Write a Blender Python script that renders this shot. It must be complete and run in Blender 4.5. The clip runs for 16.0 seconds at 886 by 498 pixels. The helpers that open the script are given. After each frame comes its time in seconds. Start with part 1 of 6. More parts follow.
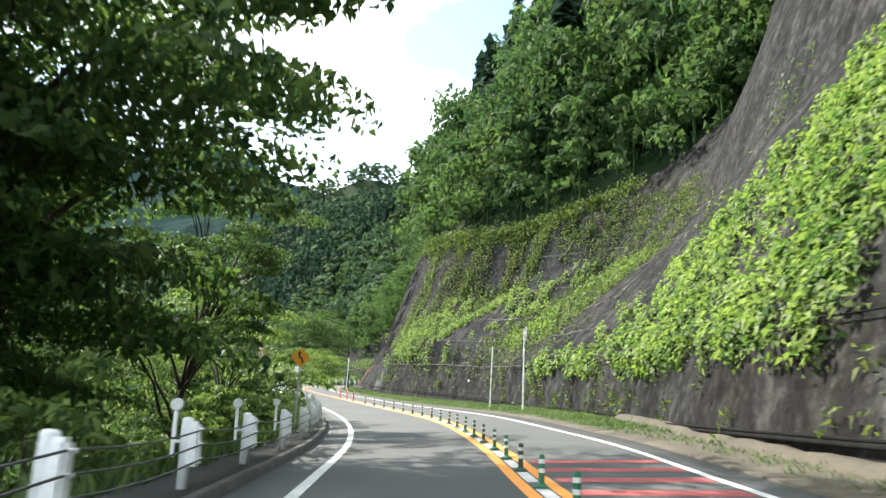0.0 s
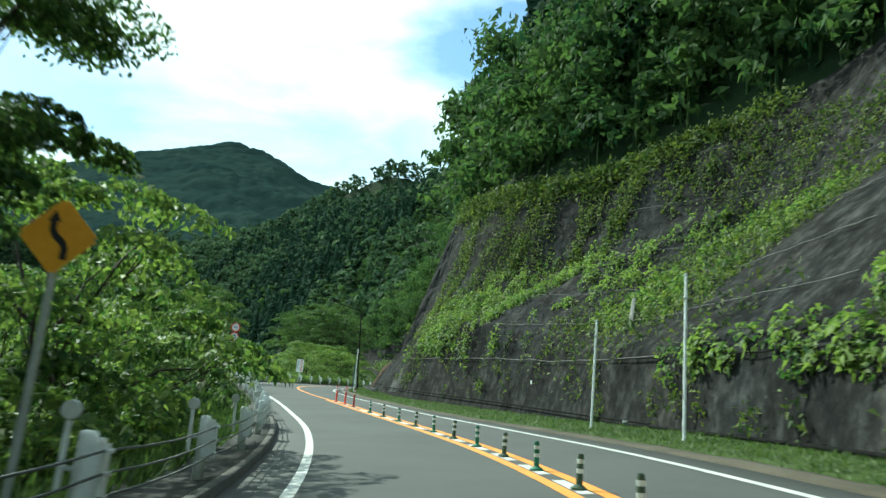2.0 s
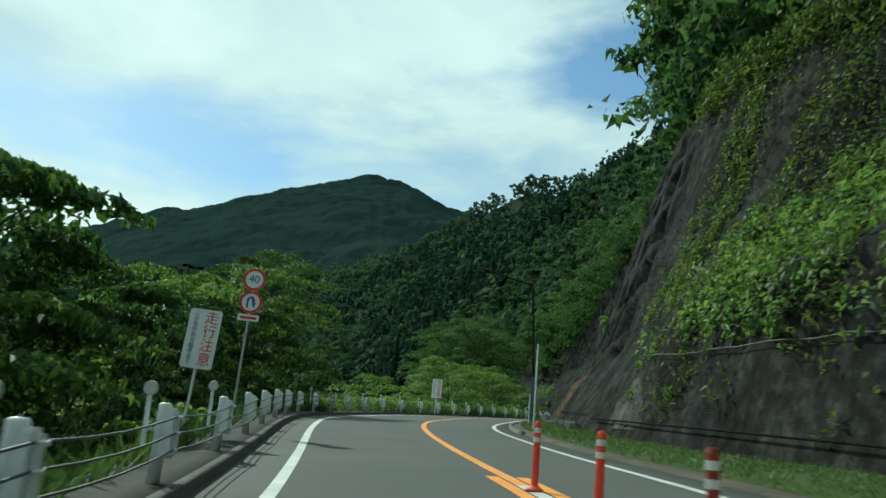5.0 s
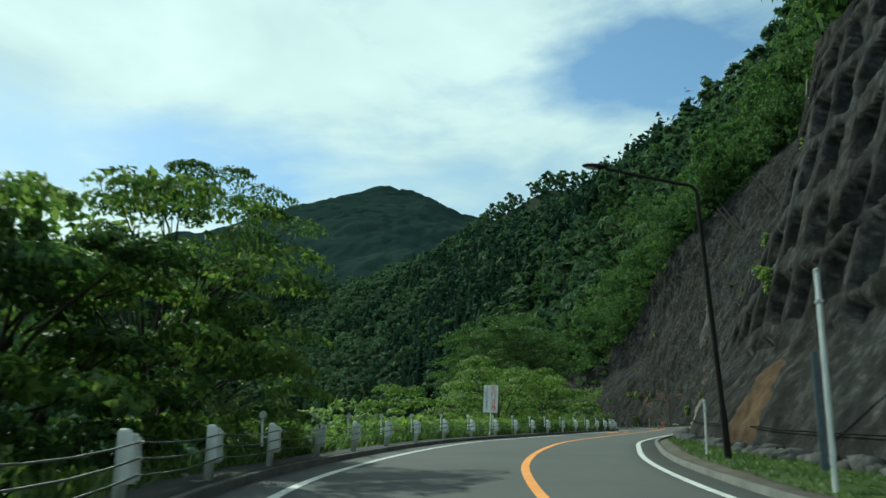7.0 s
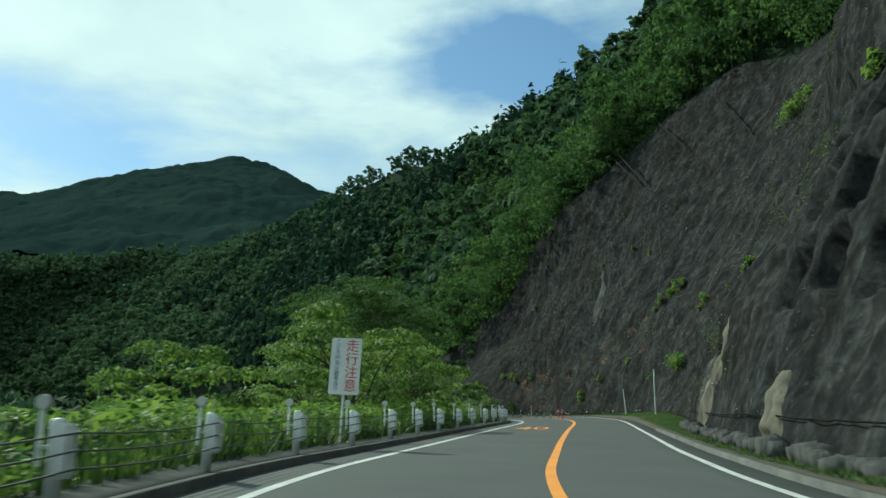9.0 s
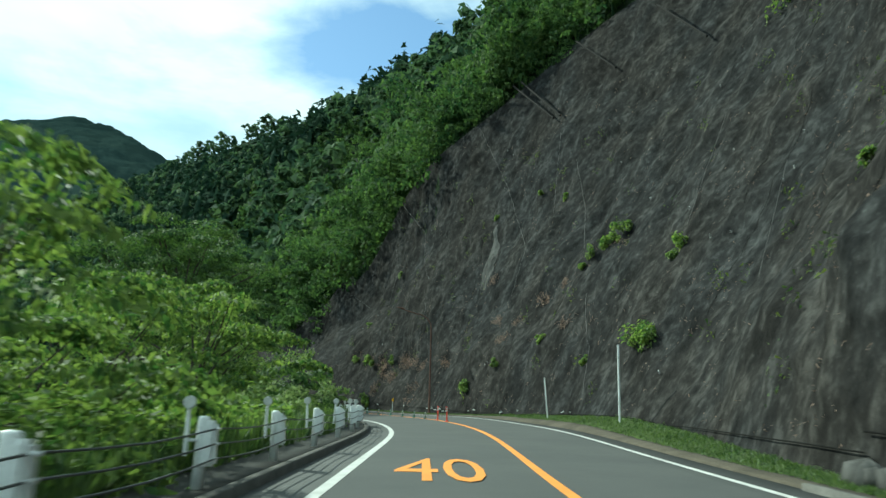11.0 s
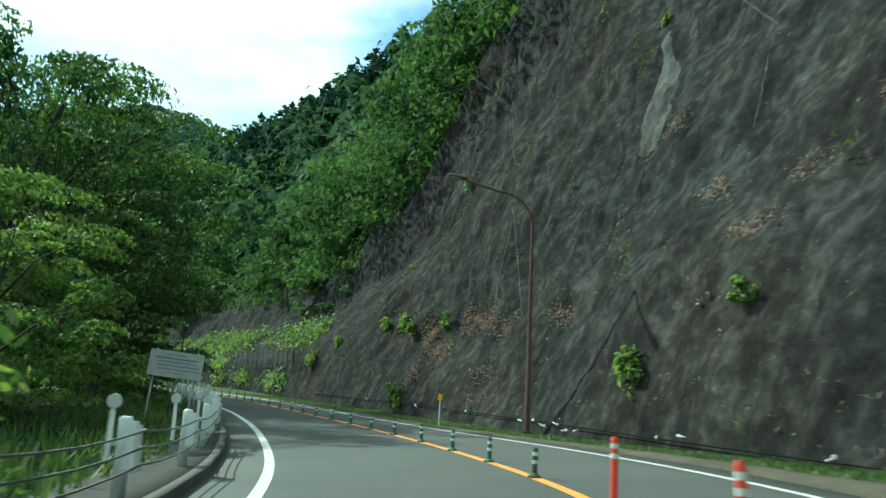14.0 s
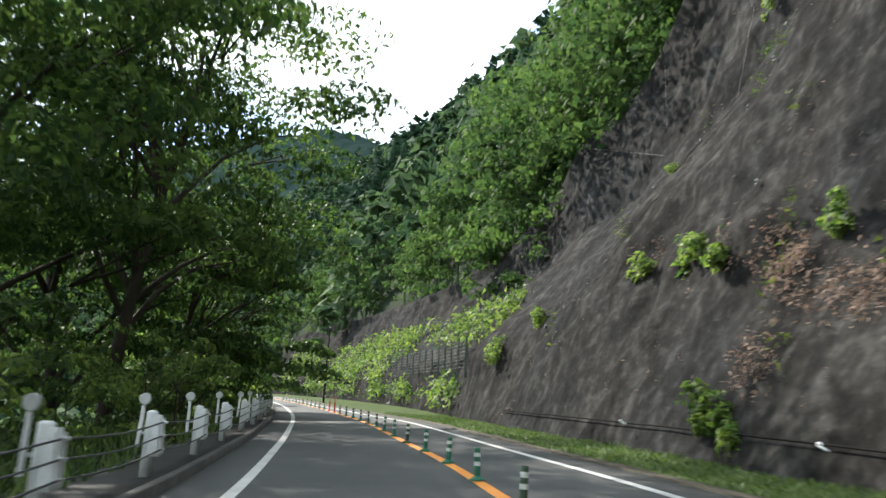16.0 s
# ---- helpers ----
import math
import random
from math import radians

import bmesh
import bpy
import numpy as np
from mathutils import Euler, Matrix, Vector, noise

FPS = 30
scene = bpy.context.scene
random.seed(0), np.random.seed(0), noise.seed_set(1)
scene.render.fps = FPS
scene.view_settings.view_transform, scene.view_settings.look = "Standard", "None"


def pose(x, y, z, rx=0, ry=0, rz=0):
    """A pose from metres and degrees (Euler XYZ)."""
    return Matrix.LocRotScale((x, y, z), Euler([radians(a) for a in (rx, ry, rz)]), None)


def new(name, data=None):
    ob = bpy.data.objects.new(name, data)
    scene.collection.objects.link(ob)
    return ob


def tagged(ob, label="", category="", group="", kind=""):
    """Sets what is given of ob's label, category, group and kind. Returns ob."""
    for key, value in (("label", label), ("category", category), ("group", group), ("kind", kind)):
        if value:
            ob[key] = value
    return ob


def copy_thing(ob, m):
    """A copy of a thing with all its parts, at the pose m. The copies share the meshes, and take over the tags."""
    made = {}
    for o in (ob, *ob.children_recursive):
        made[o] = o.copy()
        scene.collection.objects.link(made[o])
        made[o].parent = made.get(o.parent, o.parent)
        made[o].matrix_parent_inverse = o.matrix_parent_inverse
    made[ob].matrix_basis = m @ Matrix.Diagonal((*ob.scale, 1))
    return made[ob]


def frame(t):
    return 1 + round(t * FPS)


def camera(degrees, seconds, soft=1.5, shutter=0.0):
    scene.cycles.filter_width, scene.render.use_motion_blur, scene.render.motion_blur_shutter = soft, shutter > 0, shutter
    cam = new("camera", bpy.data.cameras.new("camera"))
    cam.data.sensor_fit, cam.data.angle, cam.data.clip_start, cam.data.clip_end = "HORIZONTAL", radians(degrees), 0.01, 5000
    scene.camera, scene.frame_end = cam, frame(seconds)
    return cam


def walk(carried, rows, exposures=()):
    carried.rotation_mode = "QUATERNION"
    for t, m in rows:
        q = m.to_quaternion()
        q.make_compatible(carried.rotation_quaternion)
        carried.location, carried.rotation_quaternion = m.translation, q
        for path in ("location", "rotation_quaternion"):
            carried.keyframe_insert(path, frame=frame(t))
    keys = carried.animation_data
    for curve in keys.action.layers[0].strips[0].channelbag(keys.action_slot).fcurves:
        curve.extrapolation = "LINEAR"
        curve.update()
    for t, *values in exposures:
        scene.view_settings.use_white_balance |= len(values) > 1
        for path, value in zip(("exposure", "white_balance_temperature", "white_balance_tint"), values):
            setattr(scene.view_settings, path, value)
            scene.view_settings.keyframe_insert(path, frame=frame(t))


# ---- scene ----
LENS = 56.3
cam = camera(LENS, 16.0, soft=1.5, shutter=0.3)
METRES, EYE = 185.0, 1.2
ROWS = [
    (0.0, 0.0, 0.0, 0.0, -0.55, 13.49, -2.3),
    (0.5, -0.0013, 0.0276, 0.0016, -0.1, 13.59, -2.61),
    (1.0, -0.0027, 0.0544, 0.0031, 0.23, 13.57, -3.16),
    (1.5, -0.0044, 0.0817, 0.0046, 0.37, 13.58, -3.68),
    (2.0, -0.006, 0.1091, 0.0063, 0.74, 13.87, -4.39),
    (2.5, -0.0084, 0.1375, 0.008, 1.73, 13.99, -5.29),
    (3.0, -0.0115, 0.1659, 0.0098, 3.4, 14.21, -5.85),
    (3.5, -0.0155, 0.1939, 0.0116, 5.42, 14.59, -5.9),
    (4.0, -0.0207, 0.2226, 0.0138, 7.48, 14.78, -5.57),
    (4.5, -0.0269, 0.2508, 0.0159, 9.5, 14.92, -5.1),
    (7.0, -0.0636, 0.381, 0.0282, 12.83, 15.81, -0.94),
    (7.5, -0.0709, 0.41, 0.0309, 11.36, 15.23, -0.03),
    (8.0, -0.0773, 0.4398, 0.0333, 8.58, 14.89, -0.34),
    (8.5, -0.082, 0.4708, 0.0359, 5.37, 14.92, -0.85),
    (9.0, -0.0852, 0.5033, 0.0383, 2.45, 14.84, -0.94),
    (9.5, -0.0871, 0.5377, 0.0412, -0.49, 15.07, -1.09),
    (10.0, -0.0874, 0.5718, 0.044, -3.74, 14.79, -1.35),
    (12.5, -0.0678, 0.7474, 0.057, -9.35, 14.28, -1.84),
    (13.0, -0.0642, 0.7825, 0.0596, -7.73, 14.3, -2.57),
    (13.5, -0.062, 0.8172, 0.0621, -5.46, 14.2, -3.34),
    (14.0, -0.0614, 0.8508, 0.0643, -2.95, 14.01, -3.6),
    (14.5, -0.0622, 0.8851, 0.0665, -0.06, 14.0, -3.65),
    (15.0, -0.0649, 0.9189, 0.0686, 3.15, 14.14, -4.01),
    (15.5, -0.0697, 0.9523, 0.0709, 6.36, 14.24, -3.95),
    (16.0, -0.0762, 0.9857, 0.0735, 9.79, 14.08, -2.9),
]
walk(cam, [(t, pose(0, 0, EYE) @ pose(METRES * x, METRES * y, METRES * z, 90 + pitch, roll, yaw)) for t, x, y, z, yaw, pitch, roll in ROWS],
     exposures=[(0.0, 1.95, 6550, 10), (0.5, 1.6, 6450, 6), (1.0, 1.2, 6350, -1), (1.5, 0.8, 6050, -15), (2.0, 0.95, 6000, -15), (2.5, 0.2, 6000, -17), (3.0, 0.38, 6000, -17), (3.5, 0.1, 6020, -17), (4.0, 0.0, 6020, -17), (4.5, 0.07, 6020, -17), (7.0, 0.14, 6020, -17), (9.0, 0.16, 6020, -16), (9.5, 0.2, 6020, -16), (10.0, 0.45, 6020, -16),
                (11.5, 0.7, 6000, -17), (13.0, 0.9, 5880, -23), (14.4, 0.92, 5900, -24), (15.0, 0.98, 6100, -12), (15.5, 1.35, 6450, 7), (16.0, 1.5, 6500, 10)])

# ------------------------------------------------------------------ light
SUN_TO = Vector((-0.67, 0.60, 0.74)).normalized()
sun_data = bpy.data.lights.new("sun", "SUN")
sun_data.energy, sun_data.angle, sun_data.color = 3.8, radians(0.6), (1.0, 0.95, 0.86)
sun = new("sun", sun_data)
sun.rotation_euler = SUN_TO.to_track_quat("Z", "Y").to_euler()


def make_world():
    world = bpy.data.worlds.new("summer_sky")
    scene.world = world
    world.use_nodes = True
    nt = world.node_tree
    nt.nodes.clear()
    out = nt.nodes.new("ShaderNodeOutputWorld")
    bg = nt.nodes.new("ShaderNodeBackground")
    sky = nt.nodes.new("ShaderNodeTexSky")
    sky.sky_type, sky.sun_disc = "NISHITA", False
    sky.sun_elevation, sky.sun_rotation = math.asin(SUN_TO.z), math.atan2(SUN_TO.x, SUN_TO.y)
    sky.air_density, sky.dust_density, sky.ozone_density = 1.1, 0.35, 2.5
    # thin broken cloud sheet, drawn out sideways
    co = nt.nodes.new("ShaderNodeTexCoord")
    mp = nt.nodes.new("ShaderNodeMapping")
    mp.inputs["Scale"].default_value = (1.0, 0.8, 2.6)
    mp.inputs["Rotation"].default_value = (0.25, 0.18, 0.4)
    mp.inputs["Location"].default_value = (0.35, 0.1, 0.0)
    n1 = nt.nodes.new("ShaderNodeTexNoise")
    n1.inputs["Scale"].default_value, n1.inputs["Detail"].default_value, n1.inputs["Roughness"].default_value = 2.4, 9.0, 0.50
    n1.inputs["Distortion"].default_value = 0.35
    link = nt.links.new
    link(co.outputs["Generated"], mp.inputs["Vector"])
    link(mp.outputs["Vector"], n1.inputs["Vector"])
    wisp = nt.nodes.new("ShaderNodeTexNoise")
    wisp.inputs["Scale"].default_value, wisp.inputs["Detail"].default_value, wisp.inputs["Roughness"].default_value = 6.5, 7.0, 0.6
    wisp.inputs["Distortion"].default_value = 0.6
    link(mp.outputs["Vector"], wisp.inputs["Vector"])

    def math_node(op, a, b):
        n = nt.nodes.new("ShaderNodeMath")
        n.operation = op
        for k, v in enumerate((a, b)):
            if isinstance(v, (int, float)):
                n.inputs[k].default_value = v
            else:
                link(v, n.inputs[k])
        return n.outputs[0]

    cover = math_node("ADD", n1.outputs["Fac"], math_node("MULTIPLY", math_node("SUBTRACT", wisp.outputs["Fac"], 0.5), 0.38))
    # blue gaps between the cloud sheets: middle, spread, depth
    for mid, span, deep in (((0.01, 0.88, 0.465), (0.13, 0.2, 0.05), 0.25), ((0.22, 0.82, 0.54), (0.20, 0.3, 0.09), 0.10), ((-0.50, 0.80, 0.34), (0.20, 0.3, 0.06), 0.24), ((-0.02, 0.78, 0.63), (0.10, 0.3, 0.05), 0.10)):
        shift, grow, size = nt.nodes.new("ShaderNodeVectorMath"), nt.nodes.new("ShaderNodeVectorMath"), nt.nodes.new("ShaderNodeVectorMath")
        shift.operation, grow.operation, size.operation = "SUBTRACT", "DIVIDE", "LENGTH"
        shift.inputs[1].default_value, grow.inputs[1].default_value = mid, span
        link(co.outputs["Generated"], shift.inputs[0])
        link(shift.outputs["Vector"], grow.inputs[0])
        link(grow.outputs["Vector"], size.inputs[0])
        gap = nt.nodes.new("ShaderNodeMapRange")
        gap.interpolation_type = "SMOOTHSTEP"
        for k, v in enumerate((0.2, 1.5, deep, 0.0)):
            gap.inputs[k + 1].default_value = v
        link(size.outputs["Value"], gap.inputs[0])
        cover = math_node("SUBTRACT", cover, gap.outputs[0])
    ramp = nt.nodes.new("ShaderNodeValToRGB")
    ramp.color_ramp.elements[0].position, ramp.color_ramp.elements[1].position = 0.24, 0.50
    # thin and thick parts of the sheet
    tone = nt.nodes.new("ShaderNodeValToRGB")
    tone.color_ramp.elements[0].position, tone.color_ramp.elements[1].position = 0.40, 0.62
    tone.color_ramp.elements[0].color, tone.color_ramp.elements[1].color = (5.2, 6.0, 6.5, 1), (7.3, 7.9, 8.2, 1)
    link(n1.outputs["Fac"], tone.inputs["Fac"])
    mix = nt.nodes.new("ShaderNodeMix")
    mix.data_type = "RGBA"
    link(cover, ramp.inputs["Fac"])
    link(ramp.outputs["Color"], mix.inputs["Factor"])
    link(sky.outputs["Color"], mix.inputs["A"])
    link(tone.outputs["Color"], mix.inputs["B"])
    link(mix.outputs["Result"], bg.inputs["Color"])
    bg.inputs["Strength"].default_value = 0.112
    link(bg.outputs["Background"], out.inputs["Surface"])


make_world()


# ------------------------------------------------------------------ materials
def material(name, dark, light, scale=4.0, rough=0.9, bump=0.0, fine=None, island=0.0, thin=0.0, metal=0.0, stretch=None, spec=0.3, objvar=0.0, dist=0.03):
    """Noise-mixed two-tone surface: a broad and a fine noise drive the colour, the fine one the relief."""
    m = bpy.data.materials.new(name)
    m.use_nodes = True
    nt = m.node_tree
    nt.nodes.clear()
    N, link = nt.nodes.new, nt.links.new
    out, bsdf, co = N("ShaderNodeOutputMaterial"), N("ShaderNodeBsdfPrincipled"), N("ShaderNodeTexCoord")
    mp = N("ShaderNodeMapping")
    mp.inputs["Scale"].default_value = stretch or (1, 1, 1)
    link(co.outputs["Object"], mp.inputs["Vector"])
    a, b = N("ShaderNodeTexNoise"), N("ShaderNodeTexNoise")
    a.inputs["Scale"].default_value, a.inputs["Detail"].default_value, a.inputs["Roughness"].default_value = scale, 6.0, 0.6
    b.inputs["Scale"].default_value, b.inputs["Detail"].default_value, b.inputs["Roughness"].default_value = fine or scale * 9, 4.0, 0.7
    link(mp.outputs["Vector"], a.inputs["Vector"])
    link(mp.outputs["Vector"], b.inputs["Vector"])
    s = N("ShaderNodeMath")
    s.operation = "MULTIPLY_ADD"
    s.inputs[1].default_value = 0.45
    link(b.outputs["Fac"], s.inputs[0])
    sm = N("ShaderNodeMath")
    sm.operation = "MULTIPLY"
    sm.inputs[1].default_value = 0.62
    link(a.outputs["Fac"], sm.inputs[0])
    link(sm.outputs[0], s.inputs[2])
    last = s.outputs[0]
    if island:
        g = N("ShaderNodeNewGeometry")
        k = N("ShaderNodeMath")
        k.operation = "MULTIPLY_ADD"
        k.inputs[1].default_value = island
        link(g.outputs["Random Per Island"], k.inputs[0])
        link(last, k.inputs[2])
        k2 = N("ShaderNodeMath")
        k2.operation = "SUBTRACT"
        k2.inputs[1].default_value = island / 2
        link(k.outputs[0], k2.inputs[0])
        last = k2.outputs[0]
    if objvar:
        g = N("ShaderNodeObjectInfo")
        k = N("ShaderNodeMath")
        k.operation = "MULTIPLY_ADD"
        k.inputs[1].default_value = objvar
        link(g.outputs["Random"], k.inputs[0])
        link(last, k.inputs[2])
        last = k.outputs[0]
    ramp = N("ShaderNodeValToRGB")
    ramp.color_ramp.elements[0].position, ramp.color_ramp.elements[1].position = 0.33, 0.72
    ramp.color_ramp.elements[0].color, ramp.color_ramp.elements[1].color = (*dark, 1), (*light, 1)
    link(last, ramp.inputs["Fac"])
    link(ramp.outputs["Color"], bsdf.inputs["Base Color"])
    bsdf.inputs["Roughness"].default_value, bsdf.inputs["Metallic"].default_value = rough, metal
    bsdf.inputs["Specular IOR Level"].default_value = spec
    if bump:
        bp = N("ShaderNodeBump")
        bp.inputs["Strength"].default_value, bp.inputs["Distance"].default_value = bump, dist
        link(s.outputs[0], bp.inputs["Height"])
        link(bp.outputs["Normal"], bsdf.inputs["Normal"])
    if thin:
        tr, mx = N("ShaderNodeBsdfTranslucent"), N("ShaderNodeMixShader")
        hs = N("ShaderNodeHueSaturation")
        hs.inputs["Saturation"].default_value, hs.inputs["Value"].default_value = 1.15, 1.5
        link(ramp.outputs["Color"], hs.inputs["Color"])
        link(hs.outputs["Color"], tr.inputs["Color"])
        mx.inputs["Fac"].default_value = thin
        link(bsdf.outputs["BSDF"], mx.inputs[1])
        link(tr.outputs["BSDF"], mx.inputs[2])
        link(mx.outputs["Shader"], out.inputs["Surface"])
    else:
        link(bsdf.outputs["BSDF"], out.inputs["Surface"])
    return m


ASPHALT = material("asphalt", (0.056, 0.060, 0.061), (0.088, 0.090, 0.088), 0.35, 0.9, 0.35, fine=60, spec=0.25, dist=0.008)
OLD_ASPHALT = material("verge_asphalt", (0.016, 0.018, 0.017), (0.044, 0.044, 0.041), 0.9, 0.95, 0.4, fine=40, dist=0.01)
WHITE_LINE = material("white_line_paint", (0.36, 0.36, 0.35), (0.64, 0.64, 0.62), 1.6, 0.7, 0.2, fine=30, dist=0.004)
ORANGE_LINE = material("orange_line_paint", (0.62, 0.22, 0.035), (0.80, 0.32, 0.06), 1.0, 0.7, 0.2, fine=30, dist=0.004)
RED_PAINT = material("red_road_paint", (0.20, 0.045, 0.045), (0.36, 0.09, 0.085), 1.5, 0.85, 0.2, fine=25, dist=0.004)
KERB_STONE = material("dark_worn_kerb", (0.030, 0.030, 0.028), (0.105, 0.102, 0.095), 1.3, 0.93, 0.5, fine=14)
GRASS_BLADE = material("grass_blades", (0.034, 0.066, 0.020), (0.110, 0.160, 0.048), 0.5, 0.6, island=0.5, thin=0.3, fine=3.0)
KERB_GREY = material("grey_worn_kerb", (0.05, 0.05, 0.046), (0.17, 0.165, 0.15), 1.1, 0.93, 0.5, fine=12)
CONCRETE = material("weathered_concrete", (0.13, 0.13, 0.12), (0.36, 0.35, 0.32), 1.6, 0.93, 0.5, fine=14)


def netted_rock(name, dark, mid, light, net):
    """Weathered rock in three tones with vertical stains, under a diamond wire net."""
    m = bpy.data.materials.new(name)
    m.use_nodes = True
    nt = m.node_tree
    nt.nodes.clear()
    N, link = nt.nodes.new, nt.links.new
    out, bsdf, co = N("ShaderNodeOutputMaterial"), N("ShaderNodeBsdfPrincipled"), N("ShaderNodeTexCoord")

    def noise_at(scale, stretch, detail=7.0, rough=0.62):
        mp, n = N("ShaderNodeMapping"), N("ShaderNodeTexNoise")
        mp.inputs["Scale"].default_value = stretch
        n.inputs["Scale"].default_value, n.inputs["Detail"].default_value, n.inputs["Roughness"].default_value = scale, detail, rough
        link(co.outputs["Object"], mp.inputs["Vector"])
        link(mp.outputs["Vector"], n.inputs["Vector"])
        return n.outputs["Fac"]

    broad, stain, grain = noise_at(0.16, (1, 1, 0.8)), noise_at(0.9, (1, 1, 0.34)), noise_at(2.2, (1, 1, 1), 9.0, 0.62)
    add = N("ShaderNodeMath")
    add.operation = "MULTIPLY_ADD"
    add.inputs[1].default_value = 0.4
    link(stain, add.inputs[0])
    half = N("ShaderNodeMath")
    half.operation = "MULTIPLY"
    half.inputs[1].default_value = 0.6
    link(grain, half.inputs[0])
    link(half.outputs[0], add.inputs[2])
    tone = N("ShaderNodeValToRGB")
    e = tone.color_ramp.elements
    e[0].position, e[0].color = 0.36, (*dark, 1)
    e[1].position, e[1].color = 0.72, (*light, 1)
    k = e.new(0.50)
    k.color = (*mid, 1)
    link(add.outputs[0], tone.inputs["Fac"])
    warm = N("ShaderNodeMix")
    warm.data_type, warm.blend_type = "RGBA", "MULTIPLY"
    warm.inputs["Factor"].default_value = 1.0
    hue = N("ShaderNodeValToRGB")
    hue.color_ramp.elements[0].position, hue.color_ramp.elements[1].position = 0.40, 0.60
    hue.color_ramp.elements[0].color, hue.color_ramp.elements[1].color = (0.92, 0.97, 1.0, 1), (1.03, 1.0, 0.95, 1)
    link(broad, hue.inputs["Fac"])
    link(tone.outputs["Color"], warm.inputs["A"])
    link(hue.outputs["Color"], warm.inputs["B"])
    # broad dark blotches, small pale flecks
    blotch = N("ShaderNodeMapRange")
    for k, v in enumerate((0.38, 0.60, 0.62, 1.20)):
        blotch.inputs[k + 1].default_value = v
    link(noise_at(0.55, (1, 1, 0.7), 5.0, 0.6), blotch.inputs[0])
    fleck = N("ShaderNodeMapRange")
    for k, v in enumerate((0.60, 0.70, 0.0, 0.9)):
        fleck.inputs[k + 1].default_value = v
    link(noise_at(5.5, (1, 1, 0.8), 3.0, 0.75), fleck.inputs[0])
    both = N("ShaderNodeMath")
    both.operation = "ADD"
    link(blotch.outputs[0], both.inputs[0])
    link(fleck.outputs[0], both.inputs[1])
    worn = N("ShaderNodeVectorMath")
    worn.operation = "SCALE"
    link(warm.outputs["Result"], worn.inputs[0])
    link(both.outputs[0], worn.inputs["Scale"])
    # the net: thin crossing wires
    wires = []
    for s in (1, -1):
        mp, w, r = N("ShaderNodeMapping"), N("ShaderNodeTexWave"), N("ShaderNodeMath")
        mp.inputs["Rotation"].default_value = (radians(45 * s), 0, 0)
        w.wave_type, w.bands_direction, w.wave_profile = "BANDS", "Z", "SIN"
        w.inputs["Scale"].default_value, w.inputs["Distortion"].default_value, w.inputs["Detail Scale"].default_value = 2.4, 2.0, 0.25
        link(co.outputs["Object"], mp.inputs["Vector"])
        link(mp.outputs["Vector"], w.inputs["Vector"])
        r.operation = "GREATER_THAN"
        r.inputs[1].default_value = 0.90
        link(w.outputs["Fac"], r.inputs[0])
        wires.append(r.outputs[0])
    mx = N("ShaderNodeMath")
    mx.operation = "MAXIMUM"
    link(wires[0], mx.inputs[0])
    link(wires[1], mx.inputs[1])
    gain = N("ShaderNodeMath")
    gain.operation = "MULTIPLY"
    gain.inputs[1].default_value = 0.16
    link(mx.outputs[0], gain.inputs[0])
    cover = N("ShaderNodeMix")
    cover.data_type = "RGBA"
    cover.inputs["B"].default_value = (*net, 1)
    link(gain.outputs[0], cover.inputs["Factor"])
    link(worn.outputs["Vector"], cover.inputs["A"])
    link(cover.outputs["Result"], bsdf.inputs["Base Color"])
    bsdf.inputs["Roughness"].default_value, bsdf.inputs["Specular IOR Level"].default_value = 0.95, 0.02
    bp = N("ShaderNodeBump")
    bp.inputs["Strength"].default_value, bp.inputs["Distance"].default_value = 1.0, 0.055
    link(grain, bp.inputs["Height"])
    bp2 = N("ShaderNodeBump")
    bp2.inputs["Strength"].default_value, bp2.inputs["Distance"].default_value = 0.25, 0.25
    link(stain, bp2.inputs["Height"])
    link(bp.outputs["Normal"], bp2.inputs["Normal"])
    link(bp2.outputs["Normal"], bsdf.inputs["Normal"])
    link(bsdf.outputs["BSDF"], out.inputs["Surface"])
    return m


ROCK = netted_rock("netted_rock", (0.0105, 0.0104, 0.0106), (0.0245, 0.0240, 0.0237), (0.082, 0.081, 0.079), (0.034, 0.033, 0.033))
EARTH = material("forest_soil", (0.008, 0.015, 0.008), (0.020, 0.034, 0.014), 0.3, 0.95, 0.5, fine=3, dist=0.1, spec=0.05)
SLATE_PANEL = material("slate_blue_paint", (0.05, 0.065, 0.085), (0.10, 0.125, 0.15), 3.0, 0.6)
FENCE_GREEN = material("grey_green_steel", (0.045, 0.065, 0.058), (0.11, 0.14, 0.125), 3.0, 0.6)
GRASS_SOIL = material("grass_verge_turf", (0.030, 0.046, 0.016), (0.070, 0.098, 0.034), 0.8, 0.95, 0.6, fine=18, spec=0.05)
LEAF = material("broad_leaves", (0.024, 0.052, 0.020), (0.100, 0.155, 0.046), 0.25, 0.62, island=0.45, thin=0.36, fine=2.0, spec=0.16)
# lighter copies of the leaf colour, with direct sun put into the tone
LEAF_BRIGHT = material("bright_sunlit_leaves", (0.046, 0.092, 0.028), (0.185, 0.250, 0.072), 0.3, 0.62, island=0.45, thin=0.42, fine=2.0, spec=0.2)
LEAF_SUNLIT = material("pale_sunlit_leaves", (0.080, 0.125, 0.050), (0.230, 0.290, 0.120), 0.3, 0.6, island=0.45, thin=0.4, fine=2.0, spec=0.22)
LEAF_WOOD = material("hillside_leaves", (0.018, 0.046, 0.022), (0.100, 0.155, 0.050), 0.10, 0.78, island=0.26, thin=0.40, fine=0.9, spec=0.1)
